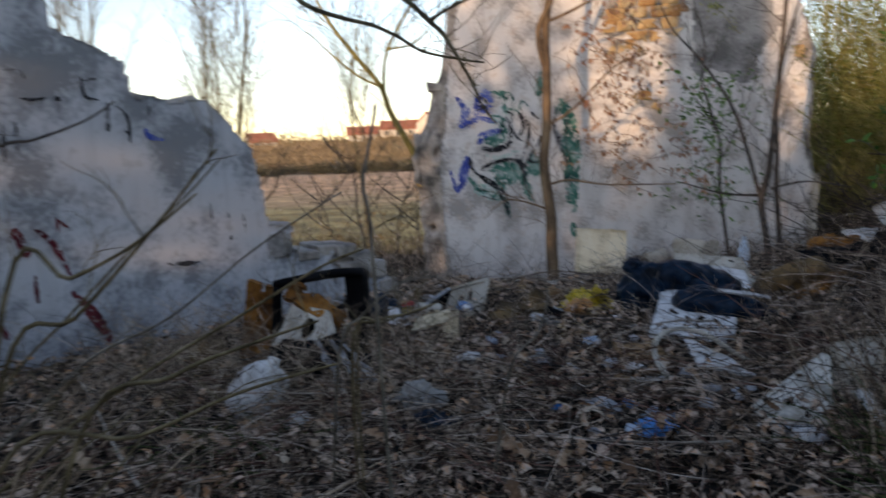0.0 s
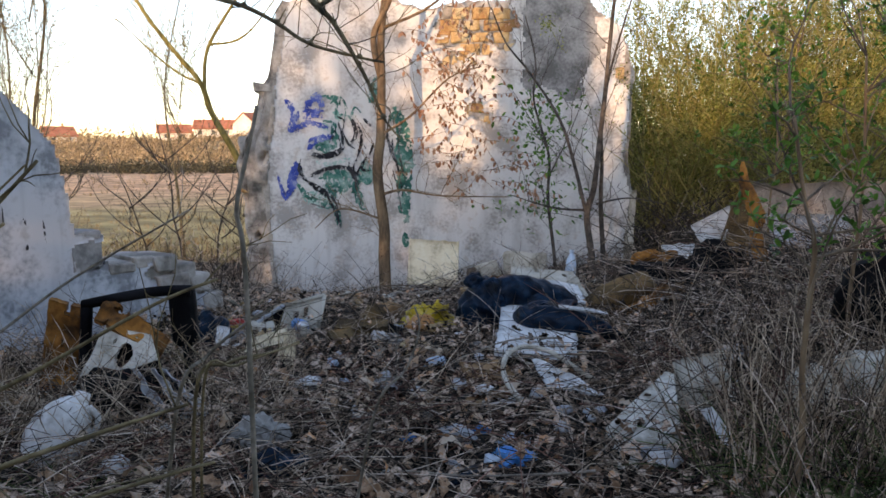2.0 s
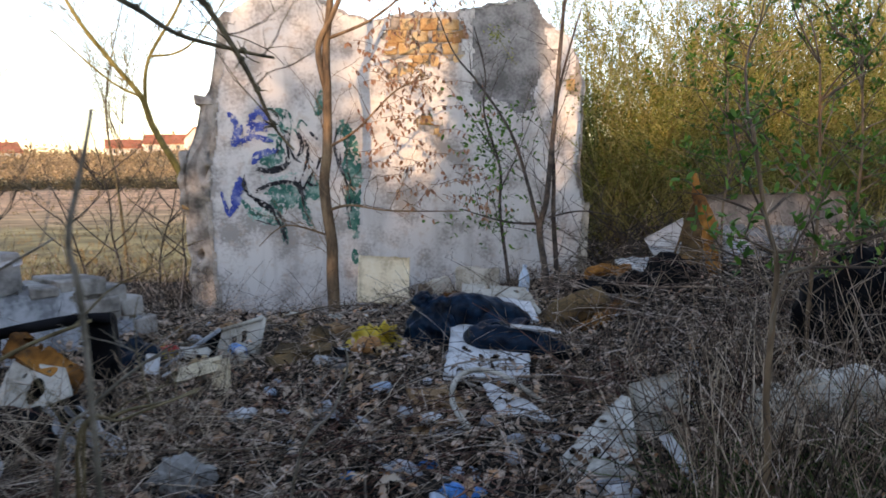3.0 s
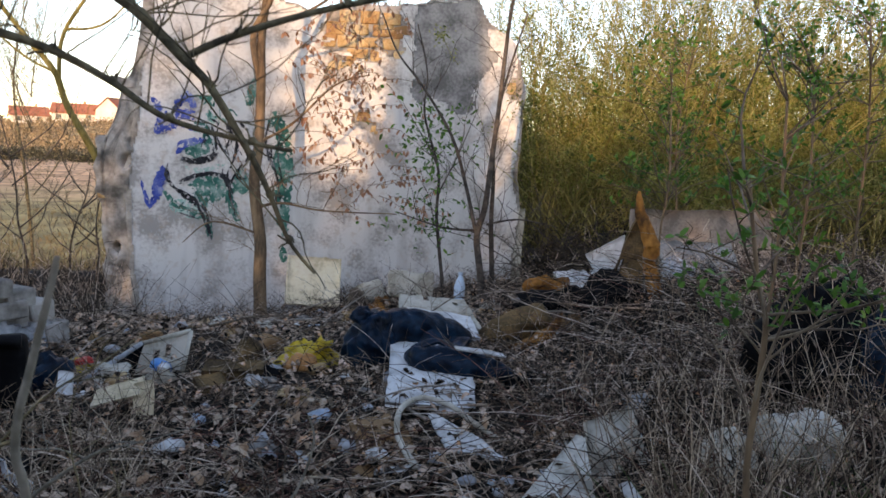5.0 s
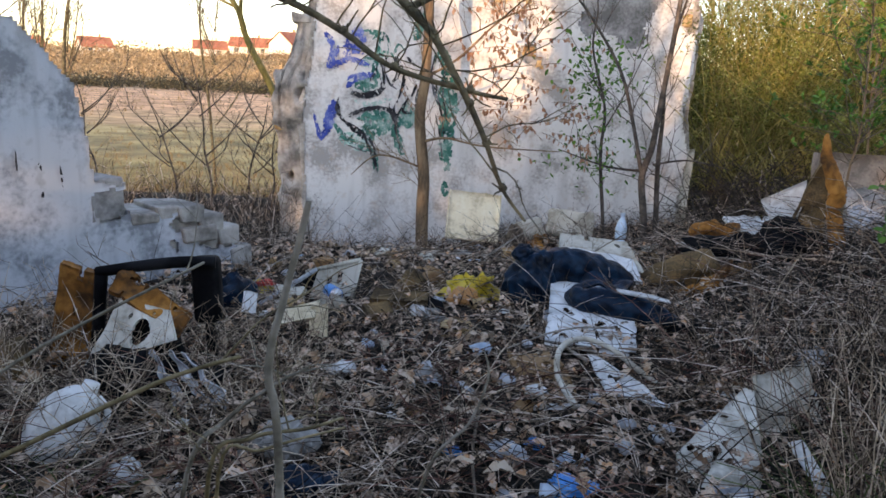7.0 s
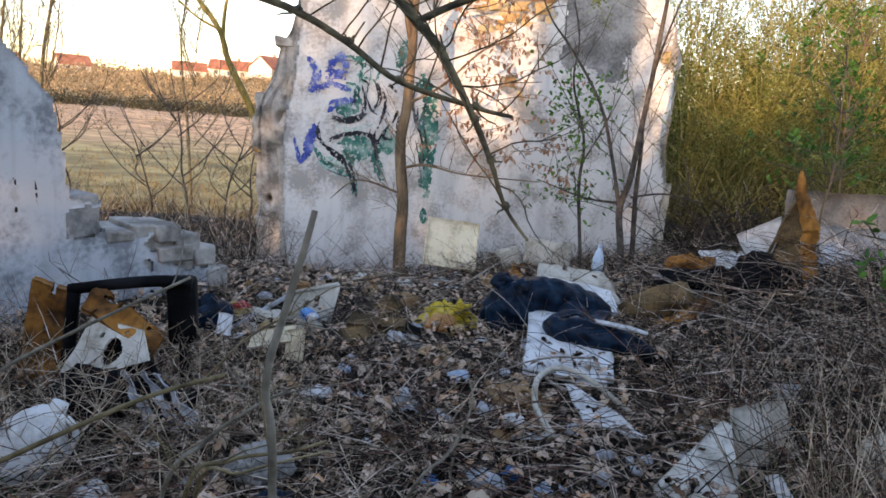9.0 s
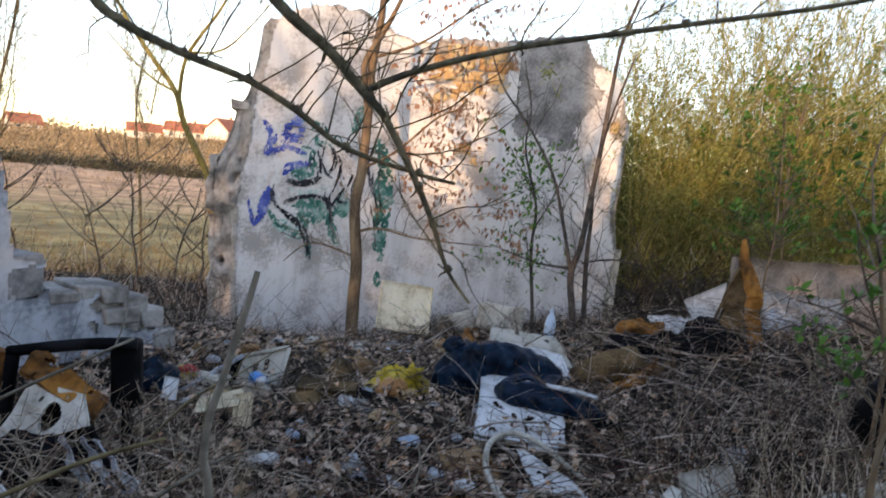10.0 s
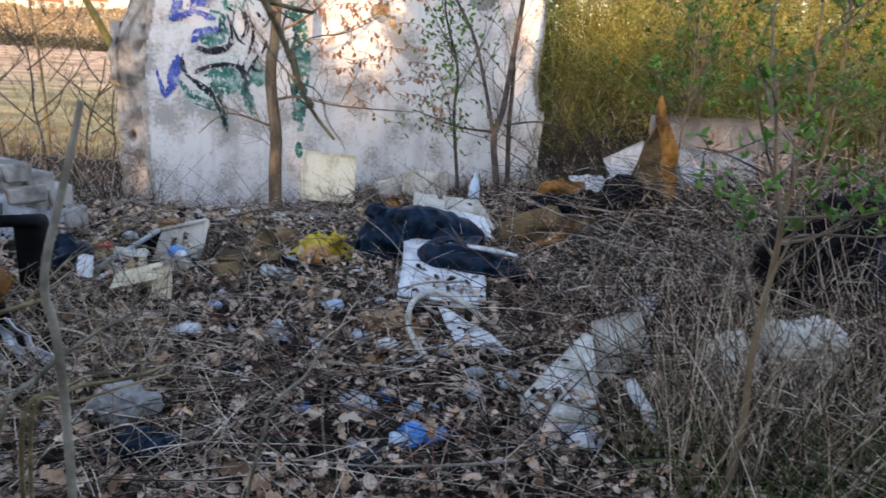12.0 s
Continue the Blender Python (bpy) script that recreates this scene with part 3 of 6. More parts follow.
WEST_TOP = [(-3.2, 2.5), (-2.0, 2.45), (-0.95, 2.4), (-0.92, 2.07), (-0.75, 2.0), (-0.6, 1.93), (-0.57, 1.75), (-0.2, 1.74), (-0.08, 1.64),
            (0.04, 1.48), (0.09, 1.25), (0.11, 1.05), (0.26, 1.04), (0.29, 0.83), (0.45, 0.86), (0.62, 0.85), (0.8, 0.74), (0.93, 0.6), (1.0, 0.45)]
WEST_LEFT, WEST_RIGHT = [(0, -3.2), (3, -3.2)], [(0, 1.0), (0.5, 0.97), (3, 0.97)]


def west_covered(x, z):
    n = nz(x * 3.3, z * 3.3, 21) + .6 * nz(x * 9, z * 9, 14) + .3 * nz(x * 22, z * 22, 2)
    bare = max(1.75 - math.hypot((x - .20) / .085, (z - .92) / .065), 1.95 - math.hypot((x - .74) / .25, (z - .80) / .13), 1.4 - math.hypot((x - .45) / .2, (z - .86) / .04))
    return n * .8 + bare < 0.75


MAIN_AT, WEST_AT = pose(0, 7.0, 0), pose(-1.2, 3.55, 0, 0, 0, 53.13)

MAIN_STROKES = {
    "blue": [
        ([(-0.68, 1.87), (-0.62, 1.79), (-0.61, 1.6)], 0.05),
        ([(-0.63, 1.58), (-0.48, 1.66), (-0.32, 1.62)], 0.06),
        ([(-0.52, 1.75), (-0.47, 1.84), (-0.35, 1.89)], 0.06),
        ([(-0.47, 1.78), (-0.34, 1.77)], 0.035),
        ([(-0.49, 1.42), (-0.41, 1.51), (-0.25, 1.54)], 0.06),
        ([(-0.6, 1.31), (-0.64, 1.15), (-0.64, 1.04)], 0.09),
        ([(-0.77, 1.19), (-0.71, 0.98), (-0.66, 1.06)], 0.03),
        ([(-0.58, 1.67), (-0.57, 1.77)], 0.03),
        ([(-0.47, 1.86), (-0.4, 1.91), (-0.35, 1.82), (-0.44, 1.74)], 0.04),
        ([(-0.62, 1.15), (-0.59, 1.3)], 0.1),
        ([(-0.5, 1.74), (-0.35, 1.71)], 0.03),
        ([(-0.77, 1.17), (-0.73, 1.05), (-0.7, 0.96)], 0.03),
        ([(-0.7, 0.97), (-0.65, 1.09), (-0.62, 1.28)], 0.05),
        ([(-0.65, 1.06), (-0.63, 1.21), (-0.6, 1.32)], 0.05),
        ([(-0.69, 1.87), (-0.63, 1.78), (-0.59, 1.72)], 0.035),
        ([(-0.59, 1.73), (-0.64, 1.64), (-0.65, 1.57)], 0.06),
        ([(-0.64, 1.61), (-0.46, 1.66), (-0.3, 1.62)], 0.04),
        ([(-0.51, 1.83), (-0.39, 1.88), (-0.36, 1.8)], 0.05),
        ([(-0.51, 1.77), (-0.37, 1.76)], 0.05),
        ([(-0.53, 1.71), (-0.35, 1.73)], 0.035),
        ([(-0.47, 1.44), (-0.45, 1.51), (-0.28, 1.56)], 0.04),
    ],
    "green": [
        ([(-0.38, 1.43), (-0.3, 1.47), (-0.23, 1.5)], 0.12),
        ([(-0.38, 1.15), (-0.25, 1.21), (-0.13, 1.16), (-0.04, 1.02), (0.01, 0.87)], 0.1),
        ([(-0.35, 1.07), (-0.27, 1.13), (-0.18, 1.09)], 0.09),
        ([(-0.56, 1.02), (-0.39, 0.95), (-0.25, 0.88), (-0.2, 0.72)], 0.05),
        ([(-0.03, 1.19), (0.06, 1.18), (0.14, 1.26)], 0.12),
        ([(-0.31, 1.88), (-0.23, 1.86), (-0.23, 1.7)], 0.03),
        ([(0.08, 1.84), (0.12, 1.97), (0.14, 2.07)], 0.08),
        ([(0.3, 1.81), (0.38, 1.57), (0.39, 1.26), (0.38, 0.95), (0.41, 0.75)], 0.14),
        ([(0.25, 1.67), (0.3, 1.73), (0.37, 1.75)], 0.06),
        ([(0.39, 0.66), (0.4, 0.52)], 0.06),
        ([(-0.28, 1.83), (-0.2, 1.89), (-0.14, 1.82), (-0.15, 1.68)], 0.02),
        ([(-0.1, 1.68), (-0.06, 1.8), (0.0, 1.75)], 0.02),
        ([(-0.24, 1.67), (-0.25, 1.56), (-0.17, 1.51)], 0.06),
        ([(-0.4, 1.06), (-0.29, 1.03), (-0.13, 1.09)], 0.1),
        ([(0.05, 1.25), (0.14, 1.22)], 0.1),
        ([(-0.2, 1.74), (-0.1, 1.71), (-0.04, 1.58)], 0.025),
        ([(-0.35, 1.68), (-0.26, 1.67)], 0.03),
        ([(-0.43, 1.44), (-0.34, 1.48), (-0.23, 1.52)], 0.1),
        ([(-0.4, 1.42), (-0.23, 1.45)], 0.07),
        ([(-0.39, 1.16), (-0.28, 1.21), (-0.15, 1.16), (-0.06, 1.04), (0.0, 0.87)], 0.07),
        ([(-0.32, 1.1), (-0.22, 1.14), (-0.13, 1.07)], 0.09),
        ([(-0.6, 1.12), (-0.49, 0.99), (-0.33, 0.93)], 0.05),
        ([(-0.05, 1.15), (0.03, 1.18), (0.1, 1.23)], 0.1),
        ([(-0.02, 1.11), (0.01, 1.27), (0.05, 1.34)], 0.05),
        ([(0.33, 1.62), (0.38, 1.29), (0.38, 1.0), (0.4, 0.78)], 0.09),
        ([(-0.37, 1.9), (-0.23, 1.89), (-0.19, 1.82)], 0.03),
        ([(0.32, 1.48), (0.4, 1.2)], 0.1),
        ([(-0.26, 0.9), (-0.23, 0.73)], 0.03),
    ],
    "pale": [
        ([(-0.55, 1.01), (-0.42, 0.96), (-0.28, 0.91)], 0.13),
        ([(-0.42, 1.31), (-0.28, 1.29), (-0.1, 1.35)], 0.04),
        ([(-0.25, 1.78), (-0.18, 1.68)], 0.06),
        ([(-0.37, 1.65), (-0.29, 1.61)], 0.05),
    ],
    "black": [
        ([(-0.56, 1.3), (-0.53, 1.16), (-0.34, 1.04), (-0.25, 0.94), (-0.21, 0.72)], 0.035),
        ([(-0.47, 1.17), (-0.34, 1.24), (-0.14, 1.26), (-0.03, 1.19)], 0.035),
        ([(-0.46, 1.37), (-0.29, 1.36), (-0.16, 1.43)], 0.045),
        ([(-0.18, 1.62), (-0.11, 1.46), (-0.06, 1.58)], 0.025),
        ([(-0.04, 1.35), (-0.08, 1.21), (0.0, 0.88)], 0.025),
        ([(0.25, 1.5), (0.33, 1.25), (0.37, 1.0)], 0.02),
        ([(0.07, 1.37), (0.11, 1.48)], 0.03),
        ([(0.23, 1.61), (0.26, 1.39)], 0.025),
        ([(-0.09, 1.71), (-0.06, 1.58)], 0.03),
        ([(-0.35, 1.37), (-0.2, 1.39)], 0.06),
        ([(-0.21, 1.67), (-0.17, 1.51), (-0.2, 1.42)], 0.03),
        ([(-0.04, 1.66), (-0.0, 1.53), (-0.04, 1.35)], 0.035),
        ([(0.04, 1.36), (-0.0, 1.25), (0.08, 1.23)], 0.03),
        ([(-0.12, 1.29), (-0.05, 1.13)], 0.05),
        ([(0.26, 1.72), (0.23, 1.55), (0.29, 1.33)], 0.02),
        ([(0.35, 1.68), (0.34, 1.4), (0.4, 1.12)], 0.018),
        ([(-0.29, 1.48), (-0.23, 1.61)], 0.025),
        ([(0.12, 1.43), (0.11, 1.26)], 0.03),
        ([(-0.56, 1.34), (-0.57, 1.22), (-0.45, 1.09), (-0.33, 1.0), (-0.26, 0.87), (-0.2, 0.7)], 0.035),
        ([(-0.47, 1.19), (-0.36, 1.24), (-0.21, 1.27), (-0.09, 1.22), (-0.03, 1.1)], 0.032),
        ([(-0.45, 1.39), (-0.32, 1.37), (-0.15, 1.44)], 0.05),
        ([(-0.21, 1.53), (-0.19, 1.44), (-0.25, 1.41)], 0.02),
        ([(-0.12, 1.31), (-0.08, 1.17)], 0.03),
        ([(-0.07, 1.69), (-0.05, 1.55), (-0.1, 1.49)], 0.04),
        ([(0.02, 1.7), (0.09, 1.63)], 0.03),
        ([(0.03, 1.34), (-0.03, 1.24), (-0.05, 1.17)], 0.025),
        ([(-0.47, 0.93), (-0.3, 0.88)], 0.02),
        ([(-0.22, 1.72), (-0.16, 1.68), (-0.17, 1.58)], 0.02),
        ([(0.28, 1.24), (0.33, 1.04), (0.36, 0.85)], 0.02),
        ([(0.28, 1.52), (0.28, 1.38)], 0.02),
        ([(-0.02, 1.5), (0.04, 1.43)], 0.025),
        ([(-0.13, 1.47), (-0.06, 1.43)], 0.02),
    ],
}
WEST_STROKES = {
    "black": [
        ([(-1.14, 1.86), (-1.07, 1.86), (-1.05, 1.82)], 0.012),
        ([(-1.09, 1.74), (-1.03, 1.73), (-0.97, 1.74)], 0.018),
        ([(-0.93, 1.74), (-0.91, 1.72)], 0.03),
        ([(-0.81, 1.84), (-0.8, 1.75), (-0.74, 1.73)], 0.018),
        ([(-0.81, 1.82), (-0.74, 1.83)], 0.015),
        ([(-0.7, 1.72), (-0.71, 1.58)], 0.03),
        ([(-0.66, 1.7), (-0.61, 1.64), (-0.61, 1.52)], 0.02),
        ([(-0.5, 1.7), (-0.51, 1.65)], 0.018),
        ([(-1.16, 1.63), (-1.17, 1.45)], 0.02),
        ([(-1.11, 1.63), (-1.11, 1.5)], 0.022),
        ([(-0.22, 1.19), (-0.22, 1.09)], 0.012),
        ([(-0.13, 1.15), (-0.12, 1.1)], 0.012),
        ([(-0.04, 1.12), (-0.03, 1.01)], 0.012),
        ([(-0.12, 1.01), (-0.12, 0.98)], 0.014),
        ([(-0.48, 0.9), (-0.39, 0.89), (-0.31, 0.89)], 0.03),
        ([(-0.63, 1.58), (-0.6, 1.56)], 0.02),
    ],
    "blue": [
        ([(-0.53, 1.59), (-0.51, 1.55), (-0.44, 1.53)], 0.025),
    ],
    "red": [
        ([(-1.17, 1.16), (-1.14, 1.08), (-1.12, 1.01)], 0.045),
        ([(-1.08, 1.14), (-1.01, 1.07), (-0.94, 0.89)], 0.028),
        ([(-0.95, 0.83), (-0.89, 0.75), (-0.82, 0.62), (-0.8, 0.55)], 0.045),
        ([(-0.98, 1.19), (-0.98, 1.12)], 0.012),
        ([(-0.98, 1.18), (-0.92, 1.12)], 0.012),
        ([(-1.26, 0.73), (-1.24, 0.65)], 0.02),
        ([(-1.1, 0.93), (-1.1, 0.78)], 0.015),
    ],
}


def jitter_line(p, way, length, n, wander, droop=0.0):
    pts, d = [Vector(p)], Vector(way).normalized()
    for i in range(n):
        d = (d + Vector((U(-1, 1), U(-1, 1), U(-1, 1))) * wander + Vector((0, 0, -droop))).normalized()
        pts.append(pts[-1] + d * length / n)
    return pts


def build_wall(name, label, at, top, left, right, base, thick, set_back, covered, strokes, skin_mat, skin_from, skin_to):
    wall = tagged(part(name, masonry_core(top, left, right, base, thick, set_back), MASONRY), label, "wall", kind="structure")
    wall.matrix_world = at
    part("plaster", plaster_skin(top, skin_from, skin_to, base, covered), skin_mat, wall, "peeling dirty white plaster")
    for colour, lines in strokes.items():
        g = Build()
        for pts, width in lines:
            stroke(g, pts, width * (.8 if colour == "black" else 1.0), True, {"pale": .004, "green": .006, "blue": .008, "red": .008, "black": .010}[colour], {"green": .2, "black": .3, "blue": .26, "pale": .05, "red": .4}[colour])
        part("graffiti", g, PAINT[colour], wall, {"pale": "pale green"}.get(colour, colour) + " spray paint strokes")
    return wall


wall_north = build_wall("wall_north", "ruined white plastered brick wall with blue and green graffiti", MAIN_AT, MAIN_TOP, MAIN_LEFT, MAIN_RIGHT,
                        -0.3, 0.42, west_set_back, main_covered, MAIN_STROKES, PLASTER, -1.0, 2.52)
wall_west = build_wall("wall_west", "broken white plastered wall, toned blue-grey for its shade, with black and red graffiti", WEST_AT, WEST_TOP, WEST_LEFT, WEST_RIGHT,
                       0.1, 0.3, west_set_back, west_covered, WEST_STROKES, PLASTER_SHADED, -3.2, 1.0)

# Grey skin deepens the shadow block on the upper wall, along with dirt.
part("cement_patch", plaster_skin(MAIN_TOP, 1.3, 2.5, 1.5, shadow_patch, .02, .005), ROUGH_GREY, wall_north, "rough grey patch, part dirt and part painted shadow")


def remnant_stones():
    """The upright block and the loose masonry on the low end of the west wall."""
    for k, z, w, h, d, mt in ((.18, .945, .165, .20, .24, ROUGH_GREY), (.36, .835, .15, .06, .26, MASONRY), (.50, .85, .13, .07, .24, MASONRY), (.62, .83, .14, .09, .27, MASONRY),
                              (.74, .77, .15, .09, .26, MASONRY), (.85, .69, .14, .10, .25, MASONRY), (.66, .72, .2, .09, .3, MASONRY), (.93, .56, .14, .12, .26, MASONRY)):
        s, t = Build(), Build()
        s.box(Matrix(), w, d, h, .012)
        t.add([Vector(v) + Vector((k, .10, z)) + Vector((nz(v[0] * 9 + k, v[1] * 9, v[2] * 9), .5 * nz(v[0] * 9, v[1] * 9 + k, v[2] * 9), nz(v[0] * 9, v[1] * 9, v[2] * 9 + k))) * .02 for v in s.v], s.f)
        part("end_stone", t, mt, wall_west, "broken grey masonry stone", True)


remnant_stones()


def end_set_back(x, z):
    """Rough broken face with two deep holes where stones have dropped out."""
    y = .03 + .03 * abs(nz(x * 3, z * 5, 2)) + .012 * nz(x * 12, z * 16, 5) + .006 * nz(x * 34, z * 40, 7)
    y -= .06 * smooth(1.0, 1.15, z) * (1 - smooth(1.5, 1.62, z))
    for hx, hz, r in ((-.83, 1.49, .045), (-.89, 1.34, .06), (-.98, .62, .04), (-.86, 2.2, .035)):
        y += .2 * max(0, 1 - math.hypot(x - hx, z - hz) / r)
    return y


def broken_end():
    """The rough end of the wall beside the gap."""
    top = [(-1.2, 1.5), (-1.03, 1.56), (-1.0, 1.95), (-0.95, 2.08), (-0.9, 2.5), (-0.8, 2.62), (-0.7, 2.66)]
    g = masonry_core(top, MAIN_END, MAIN_EDGE, -.3, .40, end_set_back, .05, 24, 110)
    part("broken_end", g, MASONRY, wall_north, "rough grey broken masonry")
    for z, x, w, h, mt in ((1.06, -1.07, .11, .05, BRICK), (1.50, -1.0, .10, .06, BRICK), (.42, -1.0, .16, .09, MASONRY), (1.98, -.9, .13, .07, MASONRY)):
        s, t = Build(), Build()
        s.box(Matrix(), w, .2, h, .012)
        t.add([Vector(v) + Vector((x, .11, z)) + Vector((nz(v[0] * 9 + z, v[1] * 9, v[2] * 9), .6 * nz(v[0] * 9, v[1] * 9 + z, v[2] * 9), nz(v[0] * 9, v[1] * 9, v[2] * 9 + z))) * .04 for v in s.v], s.f)
        part("end_stone", t, mt, wall_north, flat=True)


broken_end()


def build_sun_blocker():
    """Added unseen wall behind the way; its broken top shapes the low sun's shadow."""
    # The tall step near x -3.5 throws the dark block onto wall_north.
    top = [(-12, 2.7), (-7.0, 2.8), (-5.5, 2.7), (-4.8, 2.6), (-3.97, 2.75), (-3.88, 3.6), (-3.85, 6.0), (-3.25, 6.1), (-3.16, 4.2), (-3.08, 2.8), (-2.4, 2.7), (2.0, 2.6), (9, 2.7)]
    g = masonry_core(top, [(0, -12), (6, -12)], [(0, 9), (6, 9)], -0.5, 0.4, west_set_back, .02, 320)
    w = single("sun_blocker_wall", g, MASONRY, "added masonry wall, out of view, that blocks the low sun", "wall", kind="structure")
    w.matrix_world = pose(0, -5.5, 0)


def sun_filter_twigs():
    """Added unseen shrubs over the wall behind; they filter the low sun in parts."""
    g = Build()
    for _ in range(7200):
        x = U(-9.5, 4)
        z = 2.5 + (1.75 + .25 * nz(x * 1.3, 3)) * rnd.random() ** 1.25
        if x < -4.85:
            z += 1.5 * rnd.random()
        elif -3.1 < x < -2.6 or -4.7 < x < -3.95:
            z = 2.5 + (z - 2.5) * .7
        g.sliver((x, -5.3 + U(-.25, .35), z), (U(-1, 1), U(-.3, .3), U(-.5, 1)), (0, 1, U(-.3, .3)), U(.16, .36), U(.05, .10))
    for _ in range(90):
        x = U(-9.5, 4)
        g.tube(jitter_line((x, -5.0 + U(-.2, .2), .4), (U(-.2, .2), 0, 1), U(3.4, 4.4), 6, .06), .02, .006, 5)
    single("thicket", g, BARK_DARK, "added twig screen, out of view, that filters the low sun", "shrub", kind="stuff")


build_sun_blocker()


sun_filter_twigs()


# ---------- far meadow, hedges and houses ----------
def clump_row(name, label, x0, x1, y0, y1, count, h0, h1, mat, size, per=18):
    g = Build()
    for _ in range(count):
        x, y = U(x0, x1), U(y0, y1)
        h, z = U(h0, h1) * (.55 + .9 * abs(nz(x * .04, y * .04, 8))), ground_z(x, y)
        if nz(x * .05, y * .05, 3) < -0.2:
            continue
        if x * 244 / y > -100 and y > 155:
            h *= .62
        for _ in range(per):
            p = Vector((x + rnd.gauss(0, h * .4), y + rnd.gauss(0, h * .3), z + h * abs(rnd.gauss(0, .42))))
            g.leaf(p, (U(-1, 1), U(-1, 1), U(-.2, 1)), (U(-1, 1), U(-1, 1), .4), size * U(.5, 1.5), size * U(.25, .7))
    single(name, g, mat, label, "hedge", kind="stuff")


clump_row("far_hedge", "dark bare hedge along the meadow's edge", -95, 8, 62, 74, 1100, .8, 1.7, HEDGE_DARK, .2, 44)
clump_row("far_scrub", "brown leafless scrub behind the dark hedge", -150, 14, 82, 150, 1500, 1.0, 2.4, HEDGE, .3, 34)
clump_row("far_scrub", "brown leafless scrub on a sunlit slope", -230, 45, 156, 240, 2400, 2.2, 6.2, HEDGE, .5, 34)
clump_row("far_woods", "leafless woods along the horizon", -420, 260, 270, 420, 1000, 5, 9, HEDGE, 1.4, 26)


def meadow_tufts():
    """Clumps of dry grass standing on the meadow, bigger blades farther off."""
    g = Build()
    for _ in range(6500):
        y = 13 + 110 * rnd.random() ** 2
        x = U(-.95, .02) * y - 1
        z, s = ground_z(x, y), .05 + .0013 * y
        if nz(x * .15, y * .07, 5) < -.1:
            continue
        for _ in range(5):
            g.sliver((x + rnd.gauss(0, s), y + rnd.gauss(0, s), z - .02), (U(-.5, .5), U(-.5, .5), 1), (U(-1, 1), U(-1, 1), .1), s * U(.8, 2.2), s * U(.12, .3))
    single("meadow_tufts", g, MEADOW_GRASS, "tufts of dry grass across the meadow", "grass", kind="stuff")


meadow_tufts()


def build_house(x, y, w, d, h, rise, turn, label, roof=ROOF_RED):
    z = ground_z(x, y) + 0.5
    house = holder("house", label, "house", "houses behind the meadow")
    house.matrix_world = pose(x, y, z, 0, 0, turn)
    g = Build()
    g.add([(-w / 2, -d / 2, 0), (w / 2, -d / 2, 0), (w / 2, d / 2, 0), (-w / 2, d / 2, 0), (-w / 2, -d / 2, h), (w / 2, -d / 2, h), (w / 2, d / 2, h),
           (-w / 2, d / 2, h), (-w / 2, 0, h + rise), (w / 2, 0, h + rise)],
          [(0, 1, 5, 4), (1, 2, 6, 9, 5), (2, 3, 7, 6), (3, 0, 4, 8, 7)])
    part("wall", g, HOUSE_WALL, house, flat=True)
    g = Build()
    e = .5
    k = rise / (d / 2)
    for s in (-1, 1):
        g.add([(-w / 2 - e, s * (d / 2 + e), h - e * k), (w / 2 + e, s * (d / 2 + e), h - e * k), (w / 2 + e, 0, h + rise), (-w / 2 - e, 0, h + rise),
               (-w / 2 - e, s * (d / 2 + e), h - e * k + .25), (w / 2 + e, s * (d / 2 + e), h - e * k + .25), (w / 2 + e, 0, h + rise + .25), (-w / 2 - e, 0, h + rise + .25)],
              [(0, 1, 2, 3), (4, 7, 6, 5), (0, 4, 5, 1), (1, 5, 6, 2), (3, 2, 6, 7), (0, 3, 7, 4)])
    part("roof", g, roof, house, flat=True)
    for i in range(max(2, int(w / 3.5))):
        g = Build()
        g.box(pose(-w / 2 + (i + .5) * w / max(2, int(w / 3.5)), -d / 2 - .04, h * .55), 1.2, .12, 1.3)
        win = part("window", g, PANE, house, flat=True)
        g = Build()
        g.box(pose(-w / 2 + (i + .5) * w / max(2, int(w / 3.5)), -d / 2 - .12, h * .55 - .72), 1.5, .25, .12)
        part("sill", g, HOUSE_WALL, win, flat=True)
    g = Build()
    g.box(pose(w * .2, .6, h + rise + .3), .7, .7, 1.6, .05)
    part("chimney", g, BRICK, house, flat=True)


build_house(-55, 246, 10, 9, 3.2, 3.4, 62, "white house with a steep red tiled roof")
build_house(-47, 243, 9, 8, 3.0, 3.2, 80, "pale house with a bright red tiled roof")
build_house(-69, 252, 12, 8, 2.8, 2.6, 8, "cream house with a red tiled roof")
build_house(-84, 258, 10, 8, 2.6, 2.4, 20, "small cream house with a brown roof")
build_house(-118, 250, 9, 8, 2.8, 2.8, 40, "low house with a red roof beside the scrub")
build_house(-146, 262, 9, 8, 2.6, 2.6, 30, "low pale house with a red roof")
build_house(92, 250, 14, 10, 3.5, 4, 30, "house with a red roof behind the willows")


